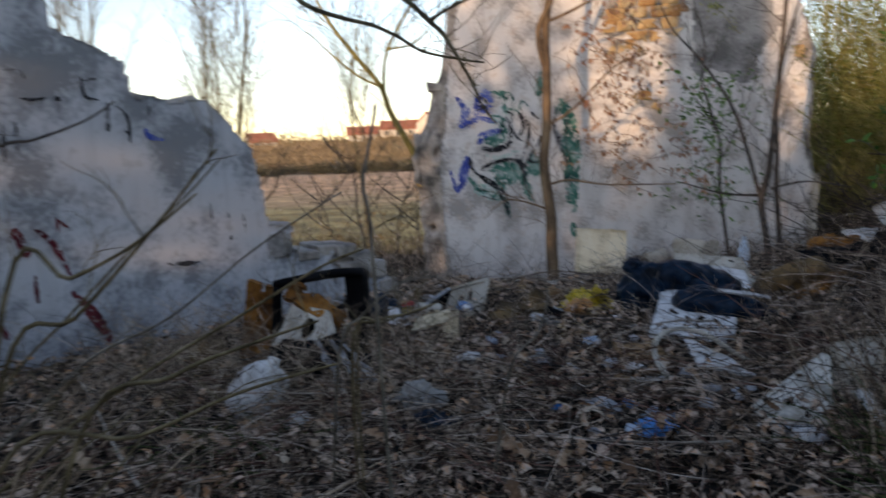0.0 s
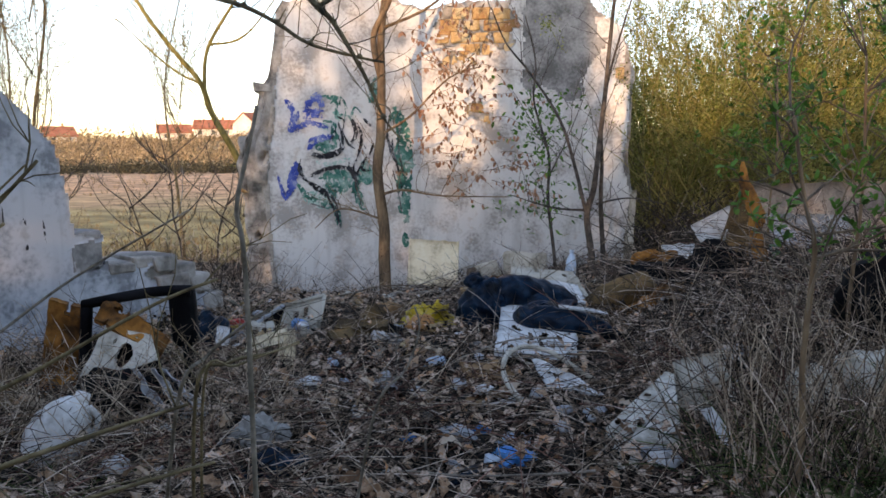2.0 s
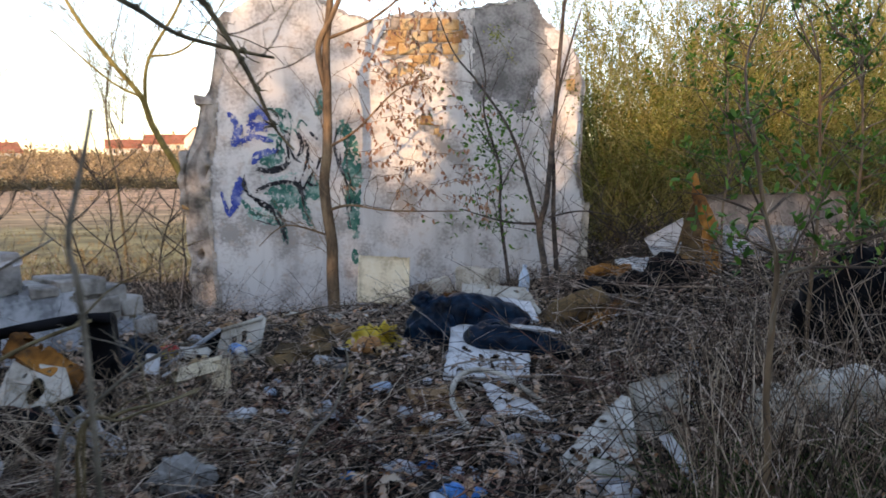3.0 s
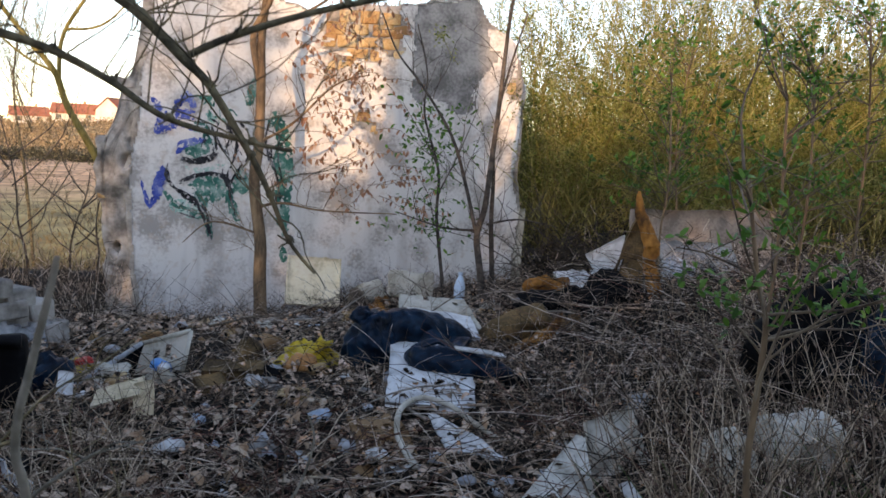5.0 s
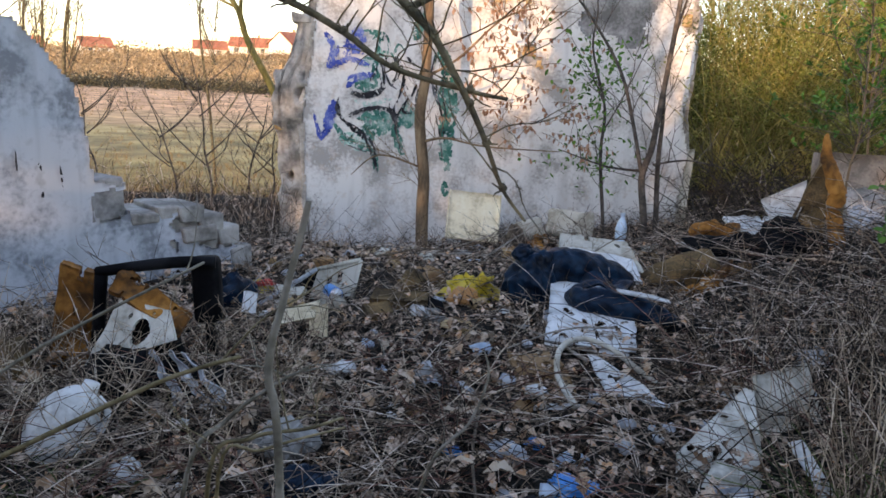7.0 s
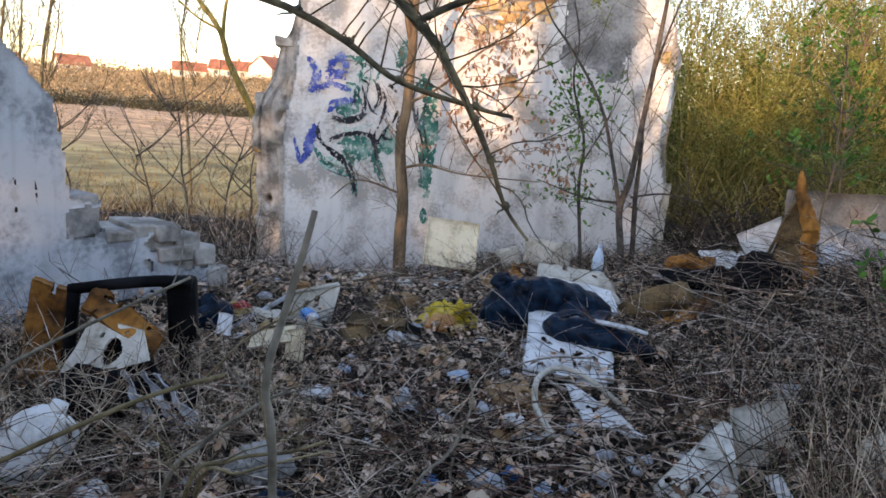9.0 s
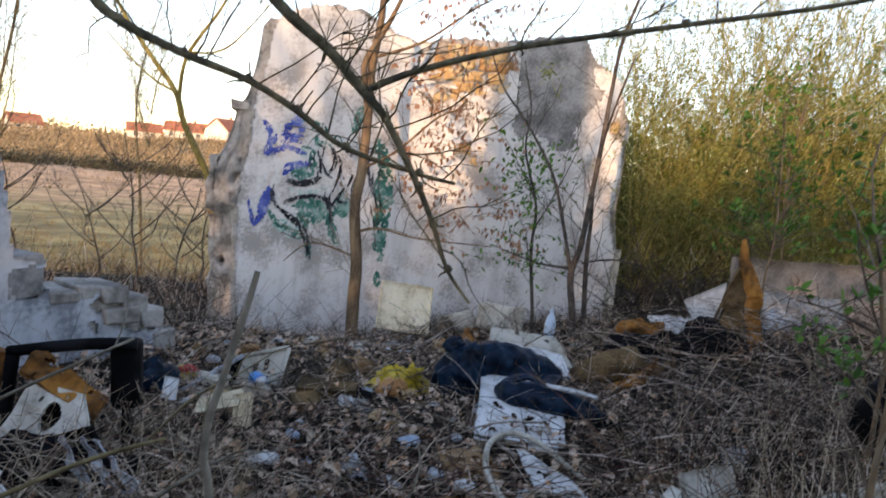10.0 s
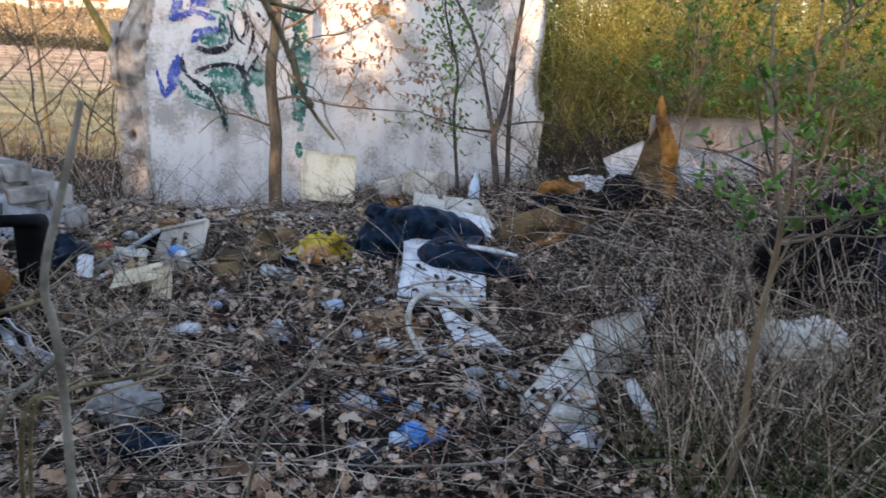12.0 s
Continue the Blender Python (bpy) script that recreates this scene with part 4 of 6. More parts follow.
# ---------- trees and shrubs ----------
def twigs_on(g, line, count, lo, hi, r, buds=None, bud=1.0, up=0.4, lean=(0, 0, 0), wander=.25, tips=None):
    for _ in range(count):
        i = rnd.randrange(max(1, len(line) // 6), len(line) - 1)
        t = (line[i + 1] - line[i]).normalized()
        a = Vector((U(-1, 1), U(-1, 1), U(-.3, 1))).normalized()
        w = (t * .5 + a * .8 + Vector((0, 0, up)) + Vector(lean)).normalized()
        tw = jitter_line(line[i], w, U(lo, hi), 7, wander)
        g.tube(tw, r, r * .35, 3, False)
        for _ in range(2):
            k = rnd.randrange(2, 6)
            g.tube(jitter_line(tw[k], (tw[k + 1] - tw[k]).normalized() * .6 + Vector((U(-1, 1), U(-1, 1), U(-.4, .8))) * .7, U(lo, hi) * .4, 4, wander), r * .6, r * .3, 3, False)
        if buds is not None:
            for q in tw[2:]:
                buds.sliver(q, (U(-1, 1), U(-1, 1), U(0, 1)), (U(-1, 1), U(-1, 1), 1), bud * U(.008, .02), bud * U(.004, .009))
        if tips is not None:
            tips.append(tw)


def bare_tree(name, label, stems, bark, twig_count, twig_len, twig_r, nodes=0.0, category="tree", buds=True, group="", bud=1.0):
    """stems: (points, thick, thin). The first is the trunk, the others its limbs."""
    tree = holder(name, label, category, group)
    b = Build()
    for k, (pts, r0, r1) in enumerate(stems):
        line = curve(pts, 6)
        g = Build()
        g.tube(line, r0, r1, 9 if r0 > .02 else 6)
        if nodes:
            for p in pts[1:-1]:
                for _ in range(3):
                    g.tube(jitter_line(p, (U(-1, 1), U(-1, 1), U(-.6, 1)), nodes * U(3, 9), 3, .4), nodes * .45, nodes * .25, 4)
                n = lump(Matrix.Translation(Vector(p) - Vector((0, 0, nodes * .8))), nodes * 1.5, nodes * 1.5, nodes * 1.6, .3, 3, p[0] * 9, 2, .8)
                g.add(n.v, n.f)
        limb = part("trunk" if k == 0 else "limb", g, bark, tree)
        tw = Build()
        twigs_on(tw, line, max(1, int(twig_count * len(line) / 20)), twig_len * .4, twig_len, twig_r, b if buds else None, bud)
        part("crown", tw, bark, limb, kind="stuff")
    if buds and b.v:
        part("bud_cover", b, BUD, tree, "small pale buds", kind="stuff")
    return tree


def down(p, extra=0.25):
    return (p[0], p[1], ground_z(p[0], p[1]) - extra)


ash = bare_tree("young_tree", "slender bare tree with tan bark before the wall", [
    ([down((0.26, 6.3, 0)), (0.24, 6.3, 0.5), (0.24, 6.3, 0.79), (0.19, 6.3, 1.23), (0.22, 6.3, 1.54), (0.23, 6.3, 1.99), (0.23, 6.3, 2.33), (0.27, 6.3, 2.73), (0.27, 6.28, 3.3), (0.3, 6.2, 4.2)], 0.054, 0.02),
    ([(0.23, 6.3, 1.99), (0.17, 6.28, 2.33), (0.3, 6.25, 2.6), (0.46, 6.22, 3.01), (0.6, 6.1, 3.8)], 0.03, 0.01),
    ([(0.21, 6.3, 1.05), (0.4, 6.2, 1.1), (0.71, 6.1, 1.06), (1.27, 6.1, 1.05)], 0.014, 0.004),
    ([(0.22, 6.3, 1.55), (0.47, 6.2, 1.7), (0.78, 6.2, 2.0), (1.04, 6.2, 2.09)], 0.012, 0.004),
    ([(0.22, 6.3, 0.85), (-0.1, 6.15, 0.95), (-0.3, 6.05, 0.8)], 0.010, 0.003),
    ([(0.23, 6.3, 2.4), (0.6, 6.25, 2.55), (1.0, 6.2, 2.85), (1.3, 6.15, 3.0)], 0.014, 0.004),
], BARK_TAN, 9, 0.6, 0.0036)
g, dry = Build(), Build()
for x, z, sx, sz, n in ((.95, 2.75, .42, .22, 30), (.72, 2.25, .32, .22, 22), (1.05, 1.9, .36, .2, 20), (.85, 1.35, .42, .16, 24), (1.25, 1.15, .3, .1, 12), (.62, 1.75, .25, .2, 12)):
    for _ in range(n):
        tw = jitter_line((x + rnd.gauss(0, sx * .55), 6.3 + U(-.2, .15), z + rnd.gauss(0, sz * .6)), (U(-.4, 1), U(-.4, .4), U(-.5, .5)), U(.18, .42), 7, .28, .04)
        dry.tube(tw, .0028, .0012, 3, False)
        for q in tw[1:]:
            for _ in range(rnd.choice((0, 1, 1, 2))):
                g.leaf(q, (U(-.6, .6), U(-.6, .6), -1), (U(-1, 1), U(-1, 1), .2), U(.026, .058), U(.013, .03))
part("side_growth", dry, BARK_TAN, ash, kind="stuff")
part("withered_foliage", g, RUST_LEAF, ash, "withered rusty leaves", kind="stuff")

bare_tree("dark_sapling", "forked dark sapling with bare twigs", [
    ([down((1.94, 6.0, 0)), (1.93, 6.0, 0.55), (1.88, 6.0, 0.9), (1.93, 6.0, 1.12), (1.96, 6.0, 1.43), (2.0, 6.0, 1.87), (2.03, 6.0, 2.3), (2.07, 6.0, 2.68), (2.19, 6.0, 3.12), (2.3, 6.0, 3.7)], 0.03, 0.008),
    ([(1.88, 6.0, 0.9), (1.78, 6.0, 1.28), (1.65, 6.0, 1.66), (1.41, 6.0, 2.02), (1.22, 6.0, 2.25), (1.1, 6.0, 2.52)], 0.016, 0.004),
    ([(1.86, 6.0, 0.95), (1.6, 6.02, 0.97), (1.27, 6.05, 1.07)], 0.012, 0.004),
    ([(1.95, 6.0, 1.0), (2.2, 5.95, 1.05), (2.5, 5.9, 1.0)], 0.010, 0.003),
], BARK_DARK, 6, 0.6, 0.004)
bare_tree("dark_sapling", "thin dark sapling with bare twigs", [
    ([down((2.04, 6.06, 0)), (2.03, 6.05, 0.55), (2.0, 6.05, 0.99), (2.0, 6.05, 1.3), (1.99, 6.05, 1.69), (2.06, 6.05, 2.1), (2.2, 6.05, 2.6)], 0.024, 0.006),
], BARK_DARK, 8, 0.55, 0.004)
privet = bare_tree("privet_sapling", "thin sapling with a few green leaves", [
    ([down((1.7, 6.3, 0)), (1.68, 6.3, 0.47), (1.61, 6.3, 1.02), (1.61, 6.3, 1.38), (1.48, 6.3, 1.82), (1.49, 6.3, 2.13), (1.4, 6.3, 2.5)], 0.017, 0.004),
    ([(1.61, 6.3, 1.2), (1.75, 6.28, 1.5), (1.9, 6.25, 1.9)], 0.007, 0.002),
    ([(1.61, 6.3, 1.4), (1.5, 6.28, 1.6), (1.3, 6.25, 1.9)], 0.007, 0.002),
], BARK_DARK, 9, 0.4, 0.003, buds=False)
g = Build()
for _ in range(420):
    z = rnd.choice([0.95, 1.0, 1.5, 1.6, 1.7, 1.8, 1.3]) + rnd.gauss(0, .1)
    g.leaf((1.55 + rnd.gauss(0, .17), 6.28 + rnd.gauss(0, .1), z), (U(-1, 1), U(-1, 1), U(-.5, 1)), (U(-1, 1), U(-1, 1), 1), U(.035, .065), U(.016, .03))
part("foliage", g, GREEN_LEAF, privet, kind="stuff")

bare_tree("leaning_tree", "leaning olive-barked tree beyond the breach", [
    ([down((-1.3, 9.0, 0)), (-1.49, 9.0, 0.79), (-1.63, 9.0, 1.28), (-1.91, 9.0, 1.81), (-2.03, 9.0, 2.16), (-2.3, 9.0, 2.5), (-2.63, 9.0, 2.94), (-2.84, 9.0, 3.34), (-3.2, 9.0, 4.2)], 0.048, 0.013),
    ([(-1.99, 9.0, 2.02), (-1.94, 9.0, 2.54), (-1.62, 9.0, 3.07), (-1.47, 9.0, 3.39), (-1.2, 9.0, 4.0)], 0.024, 0.008),
    ([(-2.03, 9.0, 2.16), (-2.4, 9.1, 2.35), (-3.0, 9.1, 2.9)], 0.018, 0.005),
    ([(-1.9, 9.0, 2.6), (-1.5, 9.0, 2.7), (-1.0, 9.0, 3.3)], 0.016, 0.005),
], BARK_OLIVE, 14, 0.9, 0.0048)

def forked_shrub(x, y, h, tilt, limbs):
    """A small bare shrub: one leading stem with limbs that fork upwards."""
    z = ground_z(x, y)
    lead = [Vector((x, y, z - .2))]
    for k in range(1, 6):
        lead.append(Vector((x + tilt * h * (k / 5) ** 1.4 + U(-.04, .04), y + U(-.05, .05), z + h * k / 5)))
    stems = [(lead, .013, .004)]
    for k in range(limbs):
        p = lead[1].lerp(lead[5], U(.02, .8))
        side = (-1 if k % 2 else 1) * U(.5, 1.1)
        reach = h * U(.25, .5)
        stems.append(([p, p + Vector((side * reach * .4, U(-.08, .08), reach * .28)), p + Vector((side * reach * .72, U(-.12, .12), reach * .66)), p + Vector((side * reach * .9, U(-.15, .15), reach * 1.1))], .0075, .002))
    bare_tree("bare_shrub", "small bare dark shrub with forking budded twigs", stems, BARK_DARK, 9, .36, .0022, category="shrub", group="shrubs beyond the breach", bud=1.5)


for x, y, h, tilt, limbs in ((-2.02, 8.0, 1.75, -.12, 8), (-1.72, 8.2, 1.2, .18, 6), (-2.5, 8.4, 1.25, -.3, 6), (-1.38, 7.9, 1.05, .05, 5), (-3.5, 8.6, 1.6, -.15, 7), (-4.6, 9.2, 2.4, -.1, 8), (-5.6, 8.4, 2.6, .1, 8), (-6.6, 9.5, 3.0, 0, 8)):
    forked_shrub(x, y, h, tilt, limbs)

for x, y, h in ((-4.2, 9.5, 5.2), (-5.6, 11, 6.0), (-7.2, 10.5, 6.4), (-6.4, 13, 6.0), (-8.8, 12, 7.0), (-3.4, 12.5, 4.6), (-10.5, 11, 7.0)):
    z = ground_z(x, y)
    stems = [([(x, y, z - .2), (x + U(-.1, .1), y, z + h * .3), (x + U(-.3, .3), y, z + h * .65), (x + U(-.4, .4), y, z + h)], .03, .006)]
    for k in range(7):
        zz, sx = z + h * U(.25, .75), U(-1, 1)
        stems.append(([(x, y, zz), (x + sx * .35, y + U(-.3, .3), zz + h * .12), (x + sx * .7, y + U(-.5, .5), zz + h * U(.22, .34))], .010, .003))
    bare_tree("bare_tree", "tall slender tree with fine bare twigs and buds", stems, BARK_GREY, 44, 1.1, .003, category="tree", group="bare trees behind the ruin", bud=2.6)

# the tree whose budding branches hang close before the way
bare_tree("walnut_tree", "bare tree with knotty hanging branches full of buds", [
    ([(-1.45, -0.5, ground_z(-1.45, -.5) - .2), (-1.42, -0.5, 1.0), (-1.35, -0.45, 1.9), (-1.1, -0.2, 2.6), (-0.8, 0.1, 3.1), (-0.5, 0.3, 3.9)], 0.10, 0.03),
    ([(-1.3, -0.4, 2.1), (-0.6, 0.3, 2.15), (-0.05, 0.7, 2.0), (0.2, 0.77, 1.82), (0.30, 0.77, 1.71), (0.33, 0.77, 1.685), (0.38, 0.77, 1.665), (0.43, 0.77, 1.65), (0.47, 0.77, 1.63), (0.51, 0.77, 1.605), (0.57, 0.78, 1.59), (0.60, 0.79, 1.585)], 0.0062, 0.0016),
    ([(-1.15, -0.25, 2.5), (-0.5, 0.4, 2.5), (0.1, 0.75, 2.15), (0.36, 0.77, 1.82), (0.44, 0.77, 1.72), (0.49, 0.77, 1.68), (0.52, 0.77, 1.65), (0.54, 0.77, 1.63), (0.57, 0.77, 1.58), (0.585, 0.77, 1.55), (0.6, 0.77, 1.515), (0.62, 0.77, 1.49)], 0.0075, 0.0012),
    ([(0.52, 0.77, 1.65), (0.56, 0.77, 1.67), (0.64, 0.77, 1.697), (0.77, 0.77, 1.728), (0.91, 0.77, 1.762), (1.0, 0.77, 1.80), (1.2, 0.8, 1.9)], 0.0030, 0.0014),
    ([(-1.0, -0.1, 2.8), (-0.3, 0.2, 3.2), (0.6, 0.5, 3.5)], 0.03, 0.01),
], BARK_GREY, 7, 0.15, 0.0009, nodes=0.0024, buds=False)


def shoot(pts, r0, r1, mat, name="leaning_shoot", label="arching bare shoot in the undergrowth", n=7, side=0):
    s = holder(name, label, "branch", "arching shoots")
    g = Build()
    line = curve(pts, 6)
    g.tube(line, r0, r1, n)
    part("stem", g, mat, s)
    if side:
        t = Build()
        twigs_on(t, line, side, .06, .22, r1 * .8)
        part("side_growth", t, mat, s, kind="stuff")


shoot([(-0.95, 0.95, 0.45), (-0.58, 1.0, 0.72), (-0.38, 1.0, 0.88), (-0.18, 1.0, 1.01), (0.04, 1.0, 1.13), (0.22, 1.0, 1.23), (0.32, 1.0, 1.27)], .0056, .0024, SHOOT_BARK, side=2)
shoot([(-0.9, 0.95, 0.48), (-0.55, 1.0, 0.95), (-0.35, 1.0, 1.13), (-0.19, 1.0, 1.27), (-0.05, 1.0, 1.38), (0.03, 1.0, 1.45)], .0042, .0016, SHOOT_BARK, side=2)
shoot([(-1.0, 0.95, 0.48), (-0.56, 1.0, 0.83), (-0.32, 1.0, 1.03), (-0.11, 1.0, 1.13), (0.09, 1.0, 1.27), (0.28, 1.0, 1.38)], .0046, .0016, STICK_BARK, side=2)
shoot([(-1.2, 1.1, 0.45), (-0.9, 1.15, 1.4), (-0.65, 1.2, 1.5), (-0.56, 1.2, 1.51), (-0.41, 1.2, 1.55), (-0.33, 1.2, 1.59)], .006, .002, BARK_DARK, side=2)
shoot([(0.46, 0.75, 0.47), (0.45, 0.68, 0.9), (0.455, 0.63, 1.33), (0.45, 0.62, 1.41), (0.46, 0.62, 1.46), (0.47, 0.62, 1.50), (0.475, 0.62, 1.523)], .0036, .0019, STICK_BARK, "grey_stick", "weathered grey stick leaning out of the litter")

shoot([(0.02, 1.5, 0.47), (0.18, 1.2, 1.0), (0.24, 1.2, 1.09), (0.31, 1.2, 1.15), (0.36, 1.2, 1.18)], .0046, .002, STICK_BARK, side=3)
shoot([(0.1, 1.5, 0.47), (0.23, 1.15, 1.03), (0.29, 1.15, 1.09), (0.37, 1.15, 1.11), (0.42, 1.15, 1.13)], .0042, .002, SHOOT_BARK, side=3)
shoot([(0.15, 1.4, 0.47), (0.26, 1.1, 1.06), (0.32, 1.1, 1.1), (0.43, 1.1, 1.14)], .0034, .0015, SHOOT_BARK, side=3)
shoot([(0.45, 1.6, 0.47), (0.53, 1.45, 0.89), (0.6, 1.45, 0.99), (0.63, 1.45, 1.08), (0.62, 1.45, 1.13)], .0042, .0015, STICK_BARK, side=2)

shoot([(-0.23, 0.45, 0.45), (0.02, 0.4, 1.18), (0.14, 0.4, 1.27), (0.25, 0.4, 1.37), (0.35, 0.4, 1.47)], .0042, .0014, SHOOT_BARK, label="arching olive-barked shoot with short side twigs", side=4)
shoot([(-0.25, 0.45, 0.45), (0.0, 0.4, 1.06), (0.21, 0.4, 1.12), (0.35, 0.4, 1.18), (0.48, 0.4, 1.22)], .0042, .0014, SHOOT_BARK, label="arching olive-barked shoot with short side twigs", side=4)
shoot([(-0.21, 0.45, 0.45), (0.04, 0.4, 1.29), (0.14, 0.4, 1.32), (0.23, 0.4, 1.36), (0.32, 0.4, 1.42)], .0042, .0014, SHOOT_BARK, label="arching olive-barked shoot with short side twigs", side=4)
shoot([(-0.13, 0.45, 0.45), (0.12, 0.4, 1.1), (0.27, 0.4, 1.2), (0.37, 0.4, 1.24), (0.46, 0.4, 1.27)], .0042, .0014, SHOOT_BARK, label="arching olive-barked shoot with short side twigs", side=4)


for _ in range(16):
    bx, by = U(-.75, -.3), U(.85, 1.15)
    tx, tz = bx + U(.25, .6), U(.72, 1.12)
    shoot([(bx - .15, by, ground_z(bx, by) - .02), (bx + (tx - bx) * .35, by + U(-.05, .05), .46 + (tz - .46) * .45), (bx + (tx - bx) * .7, by + U(-.05, .05), .46 + (tz - .46) * .8), (tx, by + U(-.08, .08), tz)],
          U(.0026, .0044), .0013, rnd.choice([SHOOT_BARK, STICK_BARK, STRAW]), label="thin arching shoot beside the grey wall", n=5, side=3)


def willow(x, y, h, spread, stems, leaves=500):
    bush = holder("willow_bush", "dense yellow-green willow bush with fresh leaves", "bush", "willow thicket")
    z = ground_z(x, y) - .1
    s, lf = Build(), Build()
    for _ in range(stems):
        a, d = U(0, 2 * math.pi), U(.1, 1)
        p = Vector((x + math.cos(a) * spread * .25, y + math.sin(a) * spread * .25, z))
        w = Vector((math.cos(a) * d * .75, math.sin(a) * d * .75, 1.0)).normalized()
        line = jitter_line(p, w, h * U(.65, 1.2), 10, .16, .03 + .07 * d)
        s.tube(line, U(.006, .016), .002, 4, False)
        for _ in range(3):
            i = rnd.randrange(3, 9)
            tw = jitter_line(line[i], (line[i + 1] - line[i]).normalized() + Vector((U(-.8, .8), U(-.8, .8), U(-.2, .7))), h * U(.2, .4), 5, .18, .02)
            s.tube(tw, .004, .0015, 3, False)
            line = line + tw
        thick = U(.35, 1.6)
        for _ in range(int(leaves * thick)):
            i = rnd.randrange(2, len(line) - 1)
            q = line[i].lerp(line[i + 1], rnd.random()) if (line[i + 1] - line[i]).length < .6 else line[i]
            if nz(q.x * 2.6, q.y * 2.6, q.z * 2.2) < -.28 or q.z - z < U(.5, 1.35):
                continue
            lf.sliver(q + Vector((rnd.gauss(0, .03), rnd.gauss(0, .03), rnd.gauss(0, .03))), (U(-1, 1), U(-1, 1), U(-.7, 1)), (U(-1, 1), U(-1, 1), U(-1, 1)), U(.02, .044), U(.008, .015))
    part("brushwood", s, BARK_YELLOW, bush, kind="stuff")
    part("foliage", lf, WILLOW_LEAF, bush, kind="stuff")


for x, y, h, sp in ((3.3, 8.7, 2.9, 1.4), (4.2, 9.1, 3.5, 1.6), (5.2, 8.9, 3.6, 1.6), (6.2, 9.0, 3.5, 1.6), (7.3, 8.6, 3.5, 1.6), (3.9, 10.3, 3.8, 1.8), (5.6, 10.6, 4.1, 1.8),
                    (7.2, 10.4, 4.0, 1.8), (8.6, 9.5, 3.8, 1.8), (9.8, 8.2, 3.4, 1.8), (6.4, 7.4, 2.6, 1.3), (8.0, 7.2, 2.8, 1.5), (3.0, 9.6, 2.6, 1.2), (4.7, 7.9, 2.4, 1.2), (4.8, 12.2, 3.9, 2.0), (7.0, 12.6, 4.2, 2.0), (9.4, 11.6, 4.0, 2.0), (3.4, 11.5, 3.4, 1.8), (6.0, 9.9, 3.8, 1.7), (8.0, 11.2, 4.2, 1.9)):
    h *= 1.3 if y > 9.8 else 1.05
    willow(x, y, h, sp, 74)


def willow_rods():
    """Long yellow rods that arch out of the thicket's front."""
    for x, y, h in ((3.0, 8.0, 2.2), (3.5, 7.7, 2.0), (4.1, 7.5, 2.3), (4.8, 7.2, 1.9), (5.5, 7.0, 2.2), (6.3, 6.8, 2.1), (7.1, 6.7, 2.0)):
        rods, lf = Build(), Build()
        z = ground_z(x, y) - .1
        for _ in range(34):
            line = jitter_line((x + U(-.4, .4), y + U(-.2, .2), z), (U(-.7, .7), U(-.6, .3), 1), h * U(.5, 1.15), 9, .13, .07)
            rods.tube(line, U(.006, .014), .002, 4, False)
            for _ in range(16):
                q = line[rnd.randrange(3, len(line))]
                lf.sliver(q + Vector((rnd.gauss(0, .05), rnd.gauss(0, .05), rnd.gauss(0, .05))), (U(-1, 1), U(-1, 1), U(-.2, 1)), (U(-1, 1), U(-1, 1), .3), U(.025, .05), U(.008, .014))
        bush = holder("willow_bush", "sparse arching yellow willow rods before the thicket", "bush", "willow thicket")
        part("brushwood", rods, BARK_YELLOW, bush, kind="stuff")
        part("foliage", lf, WILLOW_LEAF, bush, kind="stuff")


willow_rods()


def green_sapling(base, pts, limbs, leaves, label, size=1.0):
    t = holder("evergreen_sapling", label, "sapling", "leafy saplings")
    line = curve([base] + pts, 6)
    g = Build()
    g.tube(line, .0098, .0042, 8)
    part("stem", g, BARK_TAN, t)
    lf = Build()
    for _ in range(limbs):
        i = rnd.randrange(len(line) * 2 // 5, len(line))
        b = jitter_line(line[i], (U(-1, 1), U(-.7, .7), U(.15, .9)), U(.16, .46) * (size if size < 1.2 else size * 1.15), 6, .2)
        g = Build()
        g.tube(b, .0042, .0016, 4, False)
        for k in (3, 4, 5):
            tw = jitter_line(b[k], (U(-1, 1), U(-1, 1), U(0, 1)), U(.05, .14), 4, .2)
            g.tube(tw, .002, .001, 3, False)
            for q in tw[1:]:
                for _ in range(max(2, leaves // 9)):
                    lf.leaf(q, (U(-1, 1), U(-1, 1), U(-.2, 1.1)), (U(-1, 1), U(-1, 1), 1), size * U(.018, .036), size * U(.008, .014), .15)
        part("twig", g, BARK, t)
    part("foliage", lf, GREEN_LEAF, t, "small glossy green leaves", kind="stuff")


green_sapling((1.60, 1.72, 0.42), [(1.61, 1.7, 0.74), (1.60, 1.7, 0.92), (1.61, 1.7, 1.14), (1.61, 1.7, 1.24), (1.58, 1.7, 1.34), (1.55, 1.72, 1.55)], 15, 22, "tan-stemmed sapling with small green leaves")
green_sapling((2.25, 2.7, 0.55), [(2.25, 2.7, 0.9), (2.27, 2.7, 1.3), (2.25, 2.7, 1.8)], 20, 26, "leafy sapling with small green leaves")
green_sapling((2.9, 3.5, 0.7), [(2.9, 3.5, 1.1), (2.92, 3.5, 1.5), (2.9, 3.52, 2.0)], 30, 28, "leafy sapling among the willows")
green_sapling((3.5, 3.9, 0.8), [(3.5, 3.9, 1.2), (3.5, 3.9, 1.8), (3.45, 3.9, 2.3)], 34, 28, "leafy sapling among the willows")
green_sapling((3.0, 5.2, 0.7), [(3.0, 5.2, 1.1), (3.03, 5.2, 1.4), (3.0, 5.2, 2.0)], 34, 18, "leafy sapling beside the mattress", 1.5)
green_sapling((3.55, 6.1, 0.6), [(3.55, 6.1, 1.1), (3.5, 6.1, 1.7), (3.55, 6.1, 2.3)], 30, 18, "leafy sapling before the willow thicket", 1.5)


